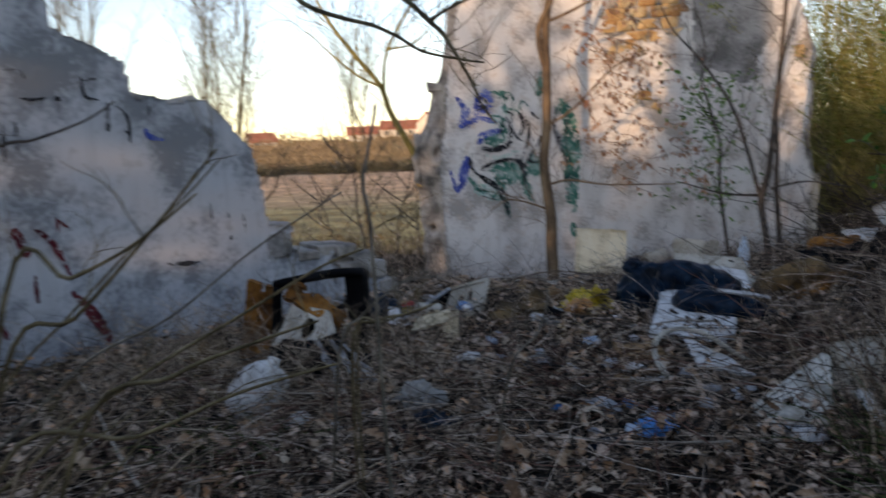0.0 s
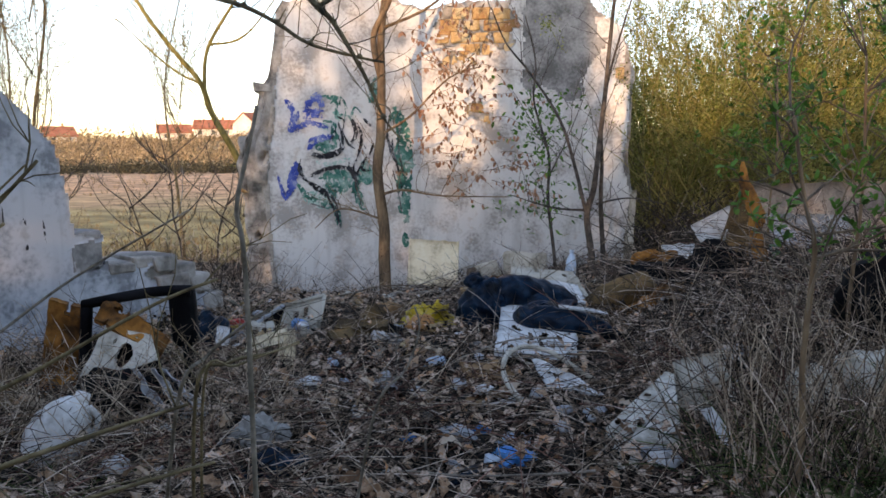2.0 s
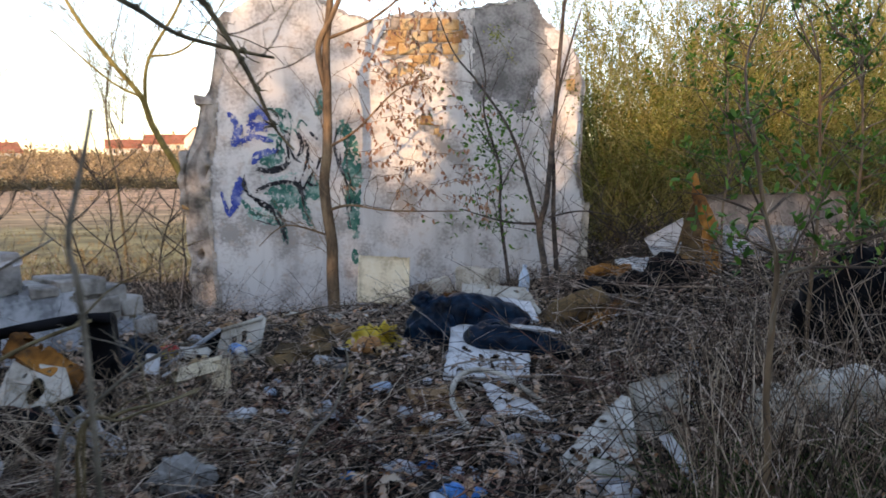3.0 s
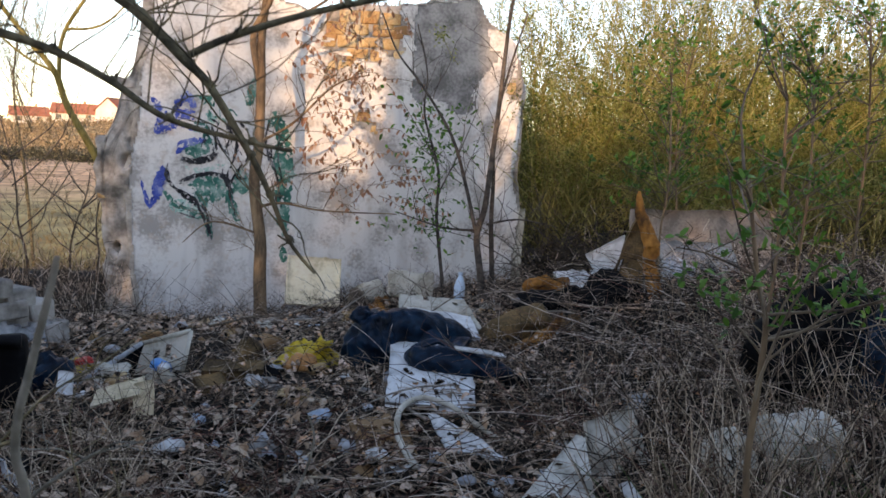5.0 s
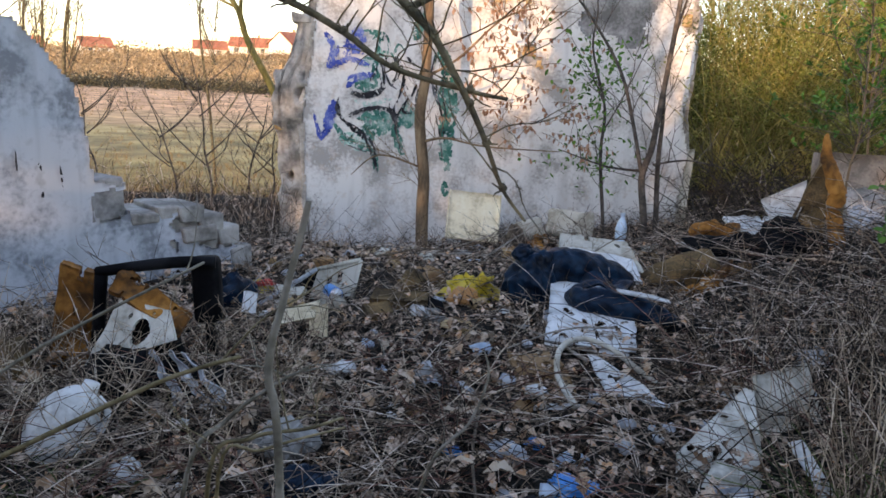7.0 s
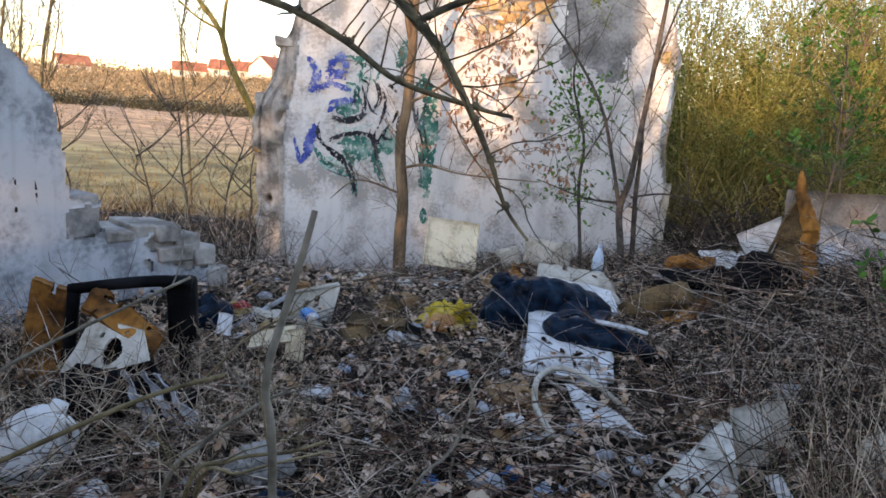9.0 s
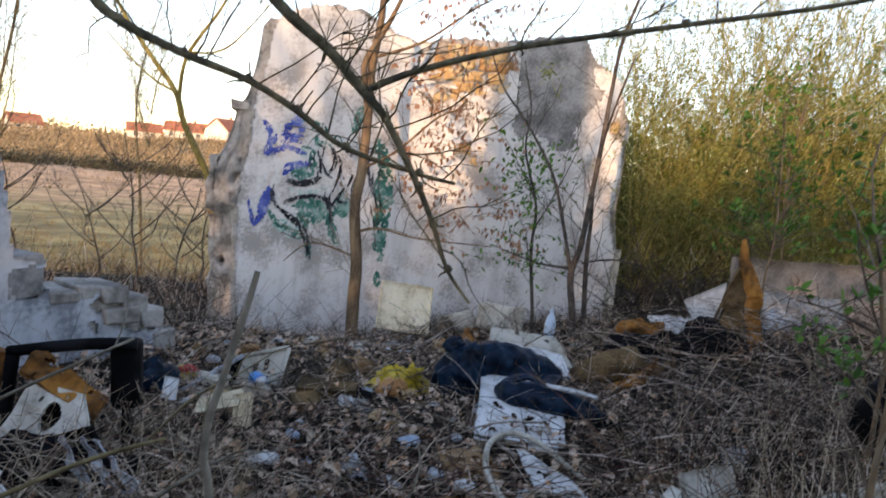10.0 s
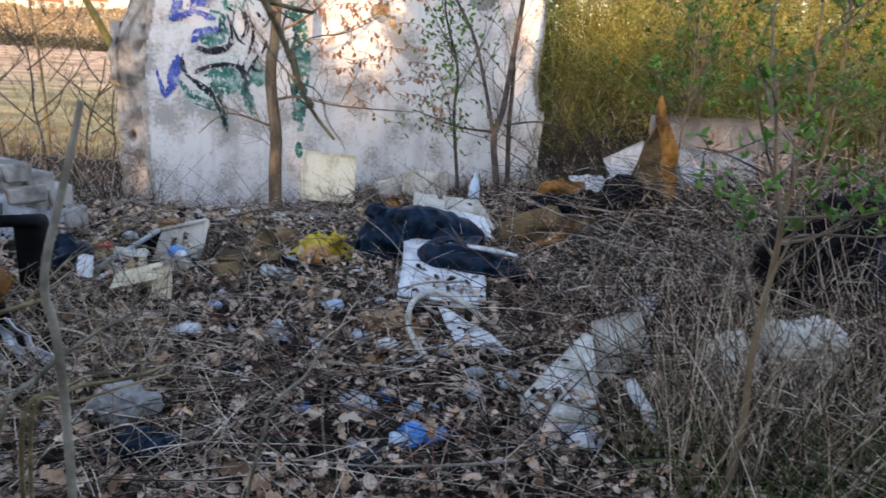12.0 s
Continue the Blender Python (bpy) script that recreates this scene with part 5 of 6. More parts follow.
# ---------- rubbish ----------
def on_ground(x, y, turn=0, tx=0, ty=0, lift=0.0):
    return pose(x, y, ground_z(x, y) + lift, tx, ty, turn)


RUBBISH = "scattered rubbish"


def tip(name, g, mat, label, category, flat=False):
    return single(name, g, mat, label, category, RUBBISH, flat=flat)


# cream panel leaning on the wall's foot
panel = holder("cream_panel", "cream board panel leaning at the foot of the wall", "panel", RUBBISH)
panel.matrix_world = pose(0.65, 6.40, 0.46, 64, 4, 3)
part("board", sheet(Matrix(), 0.42, 0.40, .03, 10, 10, wave=.004), CREAM, panel)
for s in (-1, 1):
    g = Build()
    g.box(pose(s * .205, 0, .02), .018, .40, .045, .004)
    part("rim", g, CREAM, panel)


def soft_block(m, w, d, h, bev, seed, amount=.02):
    """A slumped foam or sack block with rounded edges and dents."""
    b = bmesh.new()
    bmesh.ops.create_cube(b, size=1)
    bmesh.ops.scale(b, vec=(w, d, h), verts=b.verts)
    bmesh.ops.bevel(b, geom=b.edges[:], offset=bev, segments=3, affect="EDGES", profile=0.5)
    bmesh.ops.subdivide_edges(b, edges=[e for e in b.edges if e.calc_length() > .06], cuts=5, use_grid_fill=True)
    b.verts.index_update()
    out = Build()
    out.add([m @ (q.co + Vector((nz(q.co.x * 8, q.co.y * 8, q.co.z * 8 + seed), nz(q.co.x * 8 + seed, q.co.y * 8, q.co.z * 8), nz(q.co.x * 8, q.co.y * 8 + seed, q.co.z * 8))) * amount * (1 + nz(q.co.x * 20, q.co.y * 20, q.co.z * 20 + seed)))
             for q in b.verts], [[w_.index for w_ in f.verts] for f in b.faces])
    b.free()
    return out


tip("cushion", soft_block(pose(1.43, 6.35, ground_z(1.43, 6.30) + .16, -14, 2, -4), .36, .10, .21, .03, 4), CREAM_DARK, "stained cream foam cushion leaning by the wall", "cushion")
tip("cushion", soft_block(pose(1.10, 6.42, ground_z(1.10, 6.42) + .13, -10, -16, 10), .24, .10, .17, .03, 8, .03), CREAM_DARK, "torn cream foam lump by the wall", "cushion")
tip("foam_scrap", lump(on_ground(1.20, 6.22, 20), .09, .05, .09, .4, 3, 9.5, 3, .4, .2), FOAM, "rusty orange foam scrap before the cushion", "foam")

# pale blue bottle standing in the litter
bottle = holder("plastic_bottle", "pale blue plastic bottle stuck upright in the litter", "bottle", RUBBISH)
bottle.matrix_world = pose(1.72, 5.80, ground_z(1.72, 5.80) - .03, -6, 3, 0)
g = Build()
prof = [(0, .0), (.036, .004), (.042, .02), (.042, .10), (.037, .12), (.042, .14), (.042, .21), (.030, .25), (.016, .28), (.015, .295)]
for k in range(len(prof) - 1):
    (r0, z0), (r1, z1) = prof[k], prof[k + 1]
    n = 14
    o = len(g.v)
    for r, z in ((r0, z0), (r1, z1)):
        for j in range(n):
            g.v.append((r * math.cos(2 * math.pi * j / n), r * math.sin(2 * math.pi * j / n), z))
    g.f += [(o + j, o + (j + 1) % n, o + n + (j + 1) % n, o + n + j) for j in range(n)]
bottle_body = part("body", g, PALE_BLUE, bottle)
g = Build()
g.tube([(0, 0, .293), (0, 0, .315)], .018, .017, 12)
part("cap", g, PALE_BLUE, bottle_body)

# dark bags on the white board
tip("white_board", plate((0.93, 3.20, 0.545), (1.29, 3.11, 0.54), (1.44, 4.00, 0.58), (1.06, 4.16, 0.62), .022, 12, 16, lambda u, v: not (u > .8 and v > .85) and not (u > .9 and v < .08), .005), WHITE_FOAM,
    "dirty white polystyrene board under the bags", "board")
tip("white_board", plate((1.20, 4.20, 0.60), (1.54, 4.20, 0.555), (1.52, 4.40, 0.63), (1.16, 4.40, 0.68), .02, 10, 8, lambda u, v: nz(u * 5, v * 5, 8) < .45, .01), WHITE_FOAM,
    "broken white polystyrene board behind the bags", "board")
tip("grey_mat", plate((1.12, 4.44, 0.58), (1.60, 4.44, 0.54), (1.56, 4.80, 0.64), (1.16, 4.80, 0.67), .03, 14, 8, lambda u, v: nz(u * 4, v * 4, 28) < .5, .02), CREAM_DARK, "rumpled pale grey foam mat", "mat")
bundle = holder("rubbish_bag", "full navy plastic rubbish bag with a trailing slack end", "rubbish bag", RUBBISH)
part("body", lump(on_ground(0.92, 3.93, 30), .135, .125, .20, .22, 2.0, 1.5, 5, .45, .15), NAVY, bundle)
part("knot", lump(pose(0.88, 3.93, ground_z(.88, 3.93) + .235, 10, -14, 20), .06, .05, .045, .25, 3, 6.3, 4, .4, .18), NAVY, bundle)
part("slack_end", slack_tube([(0.97, 4.0, 0.645), (1.10, 4.02, 0.67), (1.26, 4.06, 0.645), (1.46, 4.10, 0.585)], [.12, .105, .09, .065], 36, seed=1.5, fold=.17), NAVY, bundle)
sleeve = holder("rubbish_bag", "flat dark plastic bag lying folded on the white board", "rubbish bag", RUBBISH)
part("body", slack_tube([(1.10, 3.72, 0.60), (1.13, 3.62, 0.615), (1.24, 3.57, 0.61), (1.38, 3.53, 0.60), (1.58, 3.48, 0.555)], [.05, .072, .074, .066, .045], 34, seed=9.5, fold=.26), NAVY, sleeve)
part("flap", plate((1.10, 3.75, .64), (1.34, 3.72, .63), (1.42, 3.86, .64), (1.20, 3.90, .68), .012, 14, 10, None, .05, 11, 4), NAVY, sleeve)
tip("rubbish_bag", lump(on_ground(1.56, 3.48, -20), .08, .06, .06, .42, 3.0, 19.5, 4, .35, .38), BLACK, "small black plastic bag", "rubbish bag")
tip("plastic_lath", plate((1.27, 3.50, 0.690), (1.50, 3.47, 0.662), (1.50, 3.50, 0.668), (1.27, 3.535, 0.699), .006, 10, 2), WHITE, "white plastic lath lying on the bag", "lath")

# yellow and orange bags
tip("yellow_bag", lump(on_ground(0.63, 3.93, 15, 0, 0, .02), .16, .10, .13, .45, 3.2, 2.2, 4, .2, .4), YELLOW, "crumpled yellow plastic bag on the leaves", "plastic bag")
tip("orange_bag", lump(on_ground(0.60, 3.80, 0, 0, 0, .02), .085, .05, .07, .4, 3, 5.1, 3, .2, .4), ORANGE, "crumpled orange plastic scrap", "plastic bag")
tip("food_pouch", lump(on_ground(-0.41, 3.82, 30), .075, .05, .05, .3, 3, 5.9, 3, .2, .3), YELLOW, "yellow and red snack bag", "plastic bag")
tip("food_pouch", lump(pose(-0.38, 3.80, ground_z(-.38, 3.8) + .045, 0, 0, 30), .06, .04, .02, .3, 3, 2.9, 3, .2, .3), RED, "red snack bag wrapper", "plastic bag")

# can with blue side
can = holder("drink_can", "blue and silver drink can lying on its side", "can", RUBBISH)
can.matrix_world = pose(-0.02, 3.66, ground_z(-.04, 3.70) + .065, 84, 0, 24)
g = Build()
g.tube([(0, 0, -.058), (0, 0, -.05), (0, 0, .05), (0, 0, .058)], .033, .033, 18)
can_body = part("body", g, BLUE, can)
g = Build()
g.tube([(0, 0, .0581), (0, 0, .064)], .031, .027, 18)
part("lid", g, METAL, can_body, "bare metal lid")

# appliance cover with two sockets
cover = holder("plastic_cover", "grey-white appliance cover with two holes", "cover", RUBBISH)
part("plate", plate((-0.15, 3.72, 0.51), (0.06, 3.74, 0.53), (0.09, 3.80, 0.70), (-0.17, 3.78, 0.63), .012, 20, 12, lambda u, v: not (.42 < u < .5 and .35 < v < .68) and not (.6 < u < .7 and .4 < v < .75)), CREAM_DARK, cover)
for p, q in (((-0.17, 3.77, 0.63), (0.09, 3.79, 0.70)), ((0.06, 3.73, 0.52), (0.09, 3.79, 0.70))):
    g = Build()
    g.tube([p, q], .011, .011, 6)
    part("rim", g, CREAM_DARK, cover)
tip("board_scrap", plate((-0.36, 3.62, 0.50), (-0.15, 3.70, 0.50), (-0.10, 3.72, 0.66), (-0.16, 3.68, 0.63), .012, 8, 6), BLACK, "dark board scrap beside the cover", "board")
g = Build()
g.tube([(-0.37, 3.55, 0.50), (-0.10, 3.68, 0.67)], .012, .010, 6)
tip("trim_strip", g, GREY_FILM, "grey plastic trim strip", "strip")
tip("carton_scrap", plate((-0.03, 3.15, 0.52), (0.05, 3.14, 0.51), (0.04, 3.18, 0.66), (-0.03, 3.19, 0.64), .010, 6, 8, lambda u, v: u + v > .3), CREAM, "torn cream carton in the weeds", "carton")
tip("carton_scrap", plate((-0.18, 3.16, 0.56), (0.0, 3.15, 0.61), (0.0, 3.22, 0.66), (-0.17, 3.2, 0.61), .010, 6, 8), CREAM, "bent cream carton in the weeds", "carton")

# old armchair: black frame, foam and seat board
chair = holder("broken_armchair", "wrecked black armchair frame with torn orange foam", "armchair", RUBBISH)
g = Build()
g.tube(curve([(-0.70, 2.70, 0.46), (-0.68, 2.70, 0.62), (-0.655, 2.70, 0.87)], 4), .022, .022, 8)
part("leg", g, BLACK, chair)
g = Build()
g.box(pose(-0.315, 2.78, 0.815, 0, -3, 10), .095, .10, .23, .02)
part("side_panel", g, BLACK, chair)
g = Build()
g.tube([(-0.30, 2.79, 0.46), (-0.31, 2.79, 0.72)], .02, .02, 8)
part("leg", g, BLACK, chair)
g = Build()
g.tube(curve([(-0.67, 2.70, 0.875), (-0.52, 2.70, 0.905), (-0.38, 2.71, 0.925), (-0.27, 2.73, 0.925)], 5), .020, .022, 8)
part("armrest", g, BLACK, chair)
part("back_foam", plate((-0.88, 2.74, 0.50), (-0.72, 2.78, 0.50), (-0.69, 2.80, 0.84), (-0.82, 2.76, 0.89), .05, 18, 26, lambda u, v: nz(u * 5, v * 6, 2) < .42, .04, 12, 3), FOAM, chair, "upright orange foam slab")
part("seat_foam", plate((-0.60, 2.63, 0.835), (-0.36, 2.60, 0.70), (-0.33, 2.66, 0.75), (-0.57, 2.70, 0.895), .03, 26, 10, lambda u, v: nz(u * 9, v * 3, 41) < .28 or .2 < v < .7, .035, 14, 2), FOAM, chair, "torn orange foam strip")
part("seat_board", plate((-0.67, 2.57, 0.575), (-0.35, 2.56, 0.70), (-0.39, 2.62, 0.78), (-0.56, 2.64, 0.805), .012, 52, 44,
     lambda u, v: math.hypot((u - .56) / .13, (v - .44) / .28) > 1 and math.hypot((u - .34) / .03, (v - .76) / .05) > 1), BOARD, chair, "off-white board with a round hole")
# Added black lump that stands for the shade behind the seat board's hole.
part("dark_fill", lump(pose(-0.50, 2.665, 0.56), .14, .03, .15, .2, 2, 13, 3, .6, .3), BLACK, chair, "black lump standing for shade under the seat")
part("dark_fill", lump(pose(-0.95, 2.62, 0.48), .12, .10, .14, .35, 2, 3, 3, .3, .3), FOAM_BROWN, chair, "dark torn stuffing")
# Two more added black lumps imitate the dark hollow below the seat.
part("dark_fill", lump(pose(-0.50, 2.53, 0.45), .21, .05, .13, .3, 2.4, 23, 4, .6, .3), BLACK, chair, "black lump standing for shade under the seat")
part("dark_fill", lump(pose(-0.49, 2.70, 0.50), .13, .05, .17, .25, 2, 13, 3, .6, .3), BLACK, chair, "black lump standing for shade under the seat")
tip("striped_bag", lump(on_ground(-0.27, 2.55, 40), .12, .08, .10, .4, 3.2, 8.8, 4, .35, .35), BLACK, "black plastic bag with grey folds", "plastic bag")
for a, b, wd in ((-.41, -.30, .022), (-.35, -.22, .03), (-.30, -.15, .018)):
    tip("film_fold", plate((a, 2.49, .69), (a + wd, 2.48, .69), (b + wd * 1.4, 2.41, .55), (b, 2.42, .53), .006, 4, 12, None, .03, 22, 3 + a * 40), GREY_FILM, "pale grey fold of plastic film", "film")
tip("rubbish_bag", lump(on_ground(-0.45, 3.55, 10), .11, .08, .12, .3, 3, 4.4, 3, .35, .25), NAVY, "small dark blue plastic bag", "rubbish bag")
tip("paper_scrap", sheet(pose(-0.34, 3.4, ground_z(-.34, 3.4) + .08, 60, 10, 20), .06, .09, .004, 5, 6), WHITE, "small upright white paper scrap", "paper")

# white canister
jug = holder("white_canister", "dirty white plastic canister lying in the weeds", "canister", RUBBISH)
jug.matrix_world = pose(-0.55, 2.12, ground_z(-.55, 2.12) - .02, -10, 24, 20)
body = part("body", lump(Matrix(), .095, .08, .13, .12, 2, 7, 4, .75), WHITE, jug)
g = Build()
g.tube([(0.02, 0, .215), (0.02, 0, .245)], .025, .022, 12)
part("neck", g, WHITE, body)
g = Build()
g.tube(curve([(.05, -.01, .21), (.09, -.02, .18), (.092, -.02, .11)], 5), .010, .010, 7)
part("handle", g, WHITE, body)
tip("foam_scrap", lump(on_ground(-0.30, 2.05, 30), .04, .03, .04, .4, 3, 3.3, 3, .3), WHITE_FOAM, "crumbled white foam scrap", "foam")

# white hose loop and broken seat ring
g = Build()
zl = ground_z(1.05, 2.9) + .05
g.tube(curve([(0.98, 2.60, zl), (0.94, 2.80, zl + .03), (0.97, 3.0, zl + .06), (1.06, 3.10, zl + .07), (1.16, 3.05, zl + .06), (1.24, 2.93, zl + .03), (1.31, 2.84, zl)], 7), .0118, .0105, 10)
tip("hose", g, CREAM_DARK, "bent white plastic hose in a loop", "hose")
tip("shard", plate((1.07, 2.98, 0.58), (1.10, 2.72, 0.54), (1.30, 2.62, 0.54), (1.20, 2.78, 0.58), .01, 14, 8, lambda u, v: nz(u * 5, v * 4, 66) < .4, .02), WHITE, "long broken white plastic shard", "shard")
tip("shard", sheet(pose(0.92, 2.62, ground_z(.92, 2.62) + .03, 4, 3, 10), .16, .02, .012, 8, 2), WHITE, "thin white plastic strip", "shard")

# large white shard, grey bag and pieces on the right
flap = holder("shard", "large off-white plastic shard with a folded edge", "shard", RUBBISH)
part("panel", plate((1.24, 2.31, 0.525), (1.48, 2.25, 0.515), (1.54, 2.55, 0.64), (1.515, 2.57, 0.645), .012, 18, 18, None, .006), BOARD, flap)
part("flange", plate((1.22, 2.21, 0.49), (1.44, 2.17, 0.49), (1.48, 2.245, 0.515), (1.24, 2.305, 0.525), .012, 14, 5, lambda u, v: not (.2 < u < .5 and v < .4), .005), BOARD, flap)
tip("shard", plate((1.22, 2.06, 0.50), (1.33, 1.98, 0.49), (1.38, 2.18, 0.56), (1.32, 2.2, 0.57), .010, 10, 8, lambda u, v: nz(u * 4, v * 4, 6) < .4, .015), BOARD, "small white plastic shard", "shard")
tip("grey_bag", plate((1.54, 2.50, 0.50), (1.80, 2.60, 0.53), (1.80, 2.76, 0.68), (1.56, 2.62, 0.67), .02, 18, 12, lambda u, v: nz(u * 3, v * 3, 16) < .5, .03, 7), CREAM_DARK, "slumped grey-white plastic sheet in the weeds", "plastic sheet")
tip("film_scrap", lump(on_ground(1.86, 2.84, 0), .08, .05, .05, .4, 3, 1.3, 3, .3, .3), PALE_BLUE, "pale blue plastic film scrap", "plastic bag")
tip("film_scrap", lump(on_ground(2.0, 3.15, 0), .08, .05, .05, .4, 3, 11.3, 3, .3, .3), GREY_FILM, "pale grey plastic film scrap", "plastic bag")
tip("plastic_lath", plate((1.55, 2.28, 0.60), (1.59, 2.28, 0.61), (1.66, 2.10, 0.48), (1.62, 2.10, 0.47), .008, 3, 8), WHITE, "white strip stuck in the weeds", "lath")
tip("white_sack", soft_block(pose(2.23, 2.38, 0.66, 4, -8, 10), .21, .20, .23, .05, 3, .05), BOARD, "bulky dirty white sack in the weeds", "sack")
tip("white_sack", lump(on_ground(2.0, 2.42, -10), .10, .09, .11, .3, 2, 5.7, 4, .55, .2), CREAM_DARK, "grey-white sack in the weeds", "sack")
tip("rubbish_bag", lump(on_ground(2.62, 2.82, 10), .36, .24, .30, .3, 2.4, 12.7, 4, .4, .3), BLACK, "big black rubbish bag behind dry stalks", "rubbish bag")
tip("rubbish_bag", lump(on_ground(2.72, 2.6, 40), .16, .2, .24, .3, 2.4, 15.7, 4, .4, .25), NAVY, "dark blue rubbish bag behind dry stalks", "rubbish bag")

# blue and navy pieces near
tip("blue_bag", lump(on_ground(0.90, 2.10, 20), .075, .045, .045, .45, 3, 1.9, 4, .25, .35), BLUE, "crumpled bright blue plastic bag", "plastic bag")
tip("blue_bag", lump(on_ground(0.83, 2.38, 60), .045, .03, .025, .45, 3, 2.9, 3, .25, .3), BLUE, "small blue plastic scrap", "plastic bag")
tip("pale_bag", lump(on_ground(0.93, 2.28, 10), .055, .04, .03, .45, 3, 4.9, 3, .25, .3), PALE_BLUE, "crumpled pale blue plastic scrap", "plastic bag")
tip("blue_bag", lump(on_ground(0.58, 2.28, 10), .03, .02, .02, .4, 3, 6.9, 3, .25, .3), BLUE, "tiny blue plastic scrap", "plastic bag")
tip("dark_cloth", lump(on_ground(0.19, 1.98, 20, 0, 0, .02), .09, .06, .05, .5, 3, 3.9, 4, .25, .35), NAVY, "crumpled navy cloth on the leaves", "cloth")
tip("dark_cloth", lump(on_ground(0.75, 1.98, 50), .10, .03, .02, .4, 3, 7.9, 3, .25, .3), NAVY, "dark rag strip on the leaves", "cloth")
tip("stone", lump(on_ground(0.10, 2.17, 24, 0, 0, .02), .085, .065, .075, .34, 3.4, 8.1, 4, .35, .12), STONE, "rough grey field stone half in the litter", "stone", True)
tip("cardboard", sheet(pose(0.89, 2.88, ground_z(.89, 2.88) + .03, 6, 4, 10), .19, .34, .012, 16, 24, lambda u, v: nz(u * 5, v * 6, 3) < .12, .04), CARD, "soaked brown cardboard on the leaves", "cardboard")
tip("cardboard", sheet(pose(0.30, 3.62, ground_z(.3, 3.62) + .04, 12, 2, -8), .26, .10, .04, 10, 6, lambda u, v: nz(u * 5, v * 5, 6) < .4, .015), FOAM_BROWN, "brown foam scrap on the ground", "foam")
tip("cardboard", sheet(pose(0.22, 3.4, ground_z(.22, 3.4) + .04, 20, 2, 30), .12, .08, .03, 8, 6, None, .015), FOAM_BROWN, "rust-brown foam scrap on the ground", "foam")

# brown foam and boards on the bank
slab = holder("foam_slab", "weathered brown foam slab with an orange torn edge", "foam", RUBBISH)
part("slab", soft_block(pose(1.80, 4.36, 0.585, 18, -24, 4), .42, .13, .17, .05, 13, .05), FOAM_BROWN, slab)
part("torn_edge", slack_tube([(1.70, 4.26, 0.485), (1.84, 4.25, 0.525), (1.97, 4.28, 0.60), (2.04, 4.34, 0.68)], [.02, .04, .035, .02], 16, seed=5, fold=.4), FOAM, slab, "torn orange edge")
tip("foam_slab", plate((2.0, 4.44, 0.50), (2.2, 4.44, 0.50), (2.2, 4.5, 0.64), (2.03, 4.5, 0.60), .04, 10, 8, lambda u, v: nz(u * 4, v * 4, 17) < .4, .02), CARD, "torn reddish cardboard piece on the bank", "cardboard")
tip("foam_slab", soft_block(pose(2.22, 5.2, 0.665, 24, 7, 8), .31, .11, .11, .035, 23, .07), FOAM, "torn orange foam slab before the willows", "foam")
tip("white_board", plate((2.35, 5.2, 0.63), (2.64, 5.2, 0.66), (2.60, 5.3, 0.77), (2.28, 5.3, 0.75), .03, 12, 6, lambda u, v: nz(u * 5, v * 5, 33) < .45, .03, 16), WHITE_FOAM, "wavy pale foam board beside the orange foam", "board")
tip("rubbish_bag", lump(on_ground(2.27, 4.92, 10), .34, .18, .18, .35, 2.6, 32.7, 4, .35, .3), BLACK, "flat black rubbish bag on the bank", "rubbish bag")
tip("wooden_lath", plate((2.40, 6.88, 0.40), (2.48, 6.88, 0.40), (2.51, 6.93, 1.06), (2.46, 6.93, 1.05), .02, 3, 12), CREAM_DARK, "pale wooden lath leaning at the wall's edge", "lath")
mat_roll = holder("standing_mattress", "rolled brown foam mattress standing on end", "mattress", RUBBISH)
zb = ground_z(2.6, 4.6)
part("slab", plate((2.40, 4.68, zb - .05), (2.64, 4.62, zb - .05), (2.60, 4.62, 1.26), (2.55, 4.64, 1.16), .05, 14, 26, lambda u, v: nz(u * 4, v * 7, 5) < .4 or u > .5, .05, 9, 2), FOAM_BROWN, mat_roll)
g = slack_tube([(2.70, 4.56, zb - .1), (2.68, 4.55, 0.80), (2.64, 4.56, 0.94), (2.645, 4.56, 1.06), (2.58, 4.59, 1.22), (2.56, 4.6, 1.37)], [.05, .056, .04, .055, .042, .022], 24, seed=3, fold=.3)
part("roll", g, FOAM, mat_roll, "orange foam roll")
tip("white_sheet", plate((2.38, 4.72, 0.82), (2.54, 4.70, 0.86), (2.54, 4.72, 1.09), (2.30, 4.74, 0.96), .012, 8, 8, None, .006), WHITE, "white board sheet standing in the rubbish", "sheet")
tip("rubbish_bag", lump(on_ground(2.45, 4.62, 10), .24, .16, .17, .35, 2.6, 22.7, 4, .35, .3), BLACK, "slack black rubbish bag on the bank", "rubbish bag")
tip("concrete_slab", plate((3.2, 5.4, 0.62), (3.75, 5.3, 0.60), (3.75, 5.6, 0.93), (3.15, 5.62, 0.94), .08, 14, 8, None, .02), CONCRETE, "tilted grey concrete slab on the bank", "slab")
tip("concrete_slab", plate((3.05, 5.75, 0.5), (4.2, 5.75, 0.5), (4.2, 5.8, 1.19), (3.05, 5.8, 1.17), .12, 16, 8, None, .02), PINK_CONCRETE, "pinkish concrete beam below the willows", "slab")
tip("grey_bag", lump(on_ground(3.05, 5.0, 20), .15, .10, .16, .3, 2.6, 43.7, 3, .35, .25), GREY_FILM, "grey plastic bag beside the mattress", "plastic bag")
tip("rotten_log", lump(pose(0.98, 6.2, ground_z(.98, 6.2) + .02, 20, 0, 0), .07, .07, .14, .3, 3, 2, 3, .6), BARK, "dark rotten log end by the panel", "log")
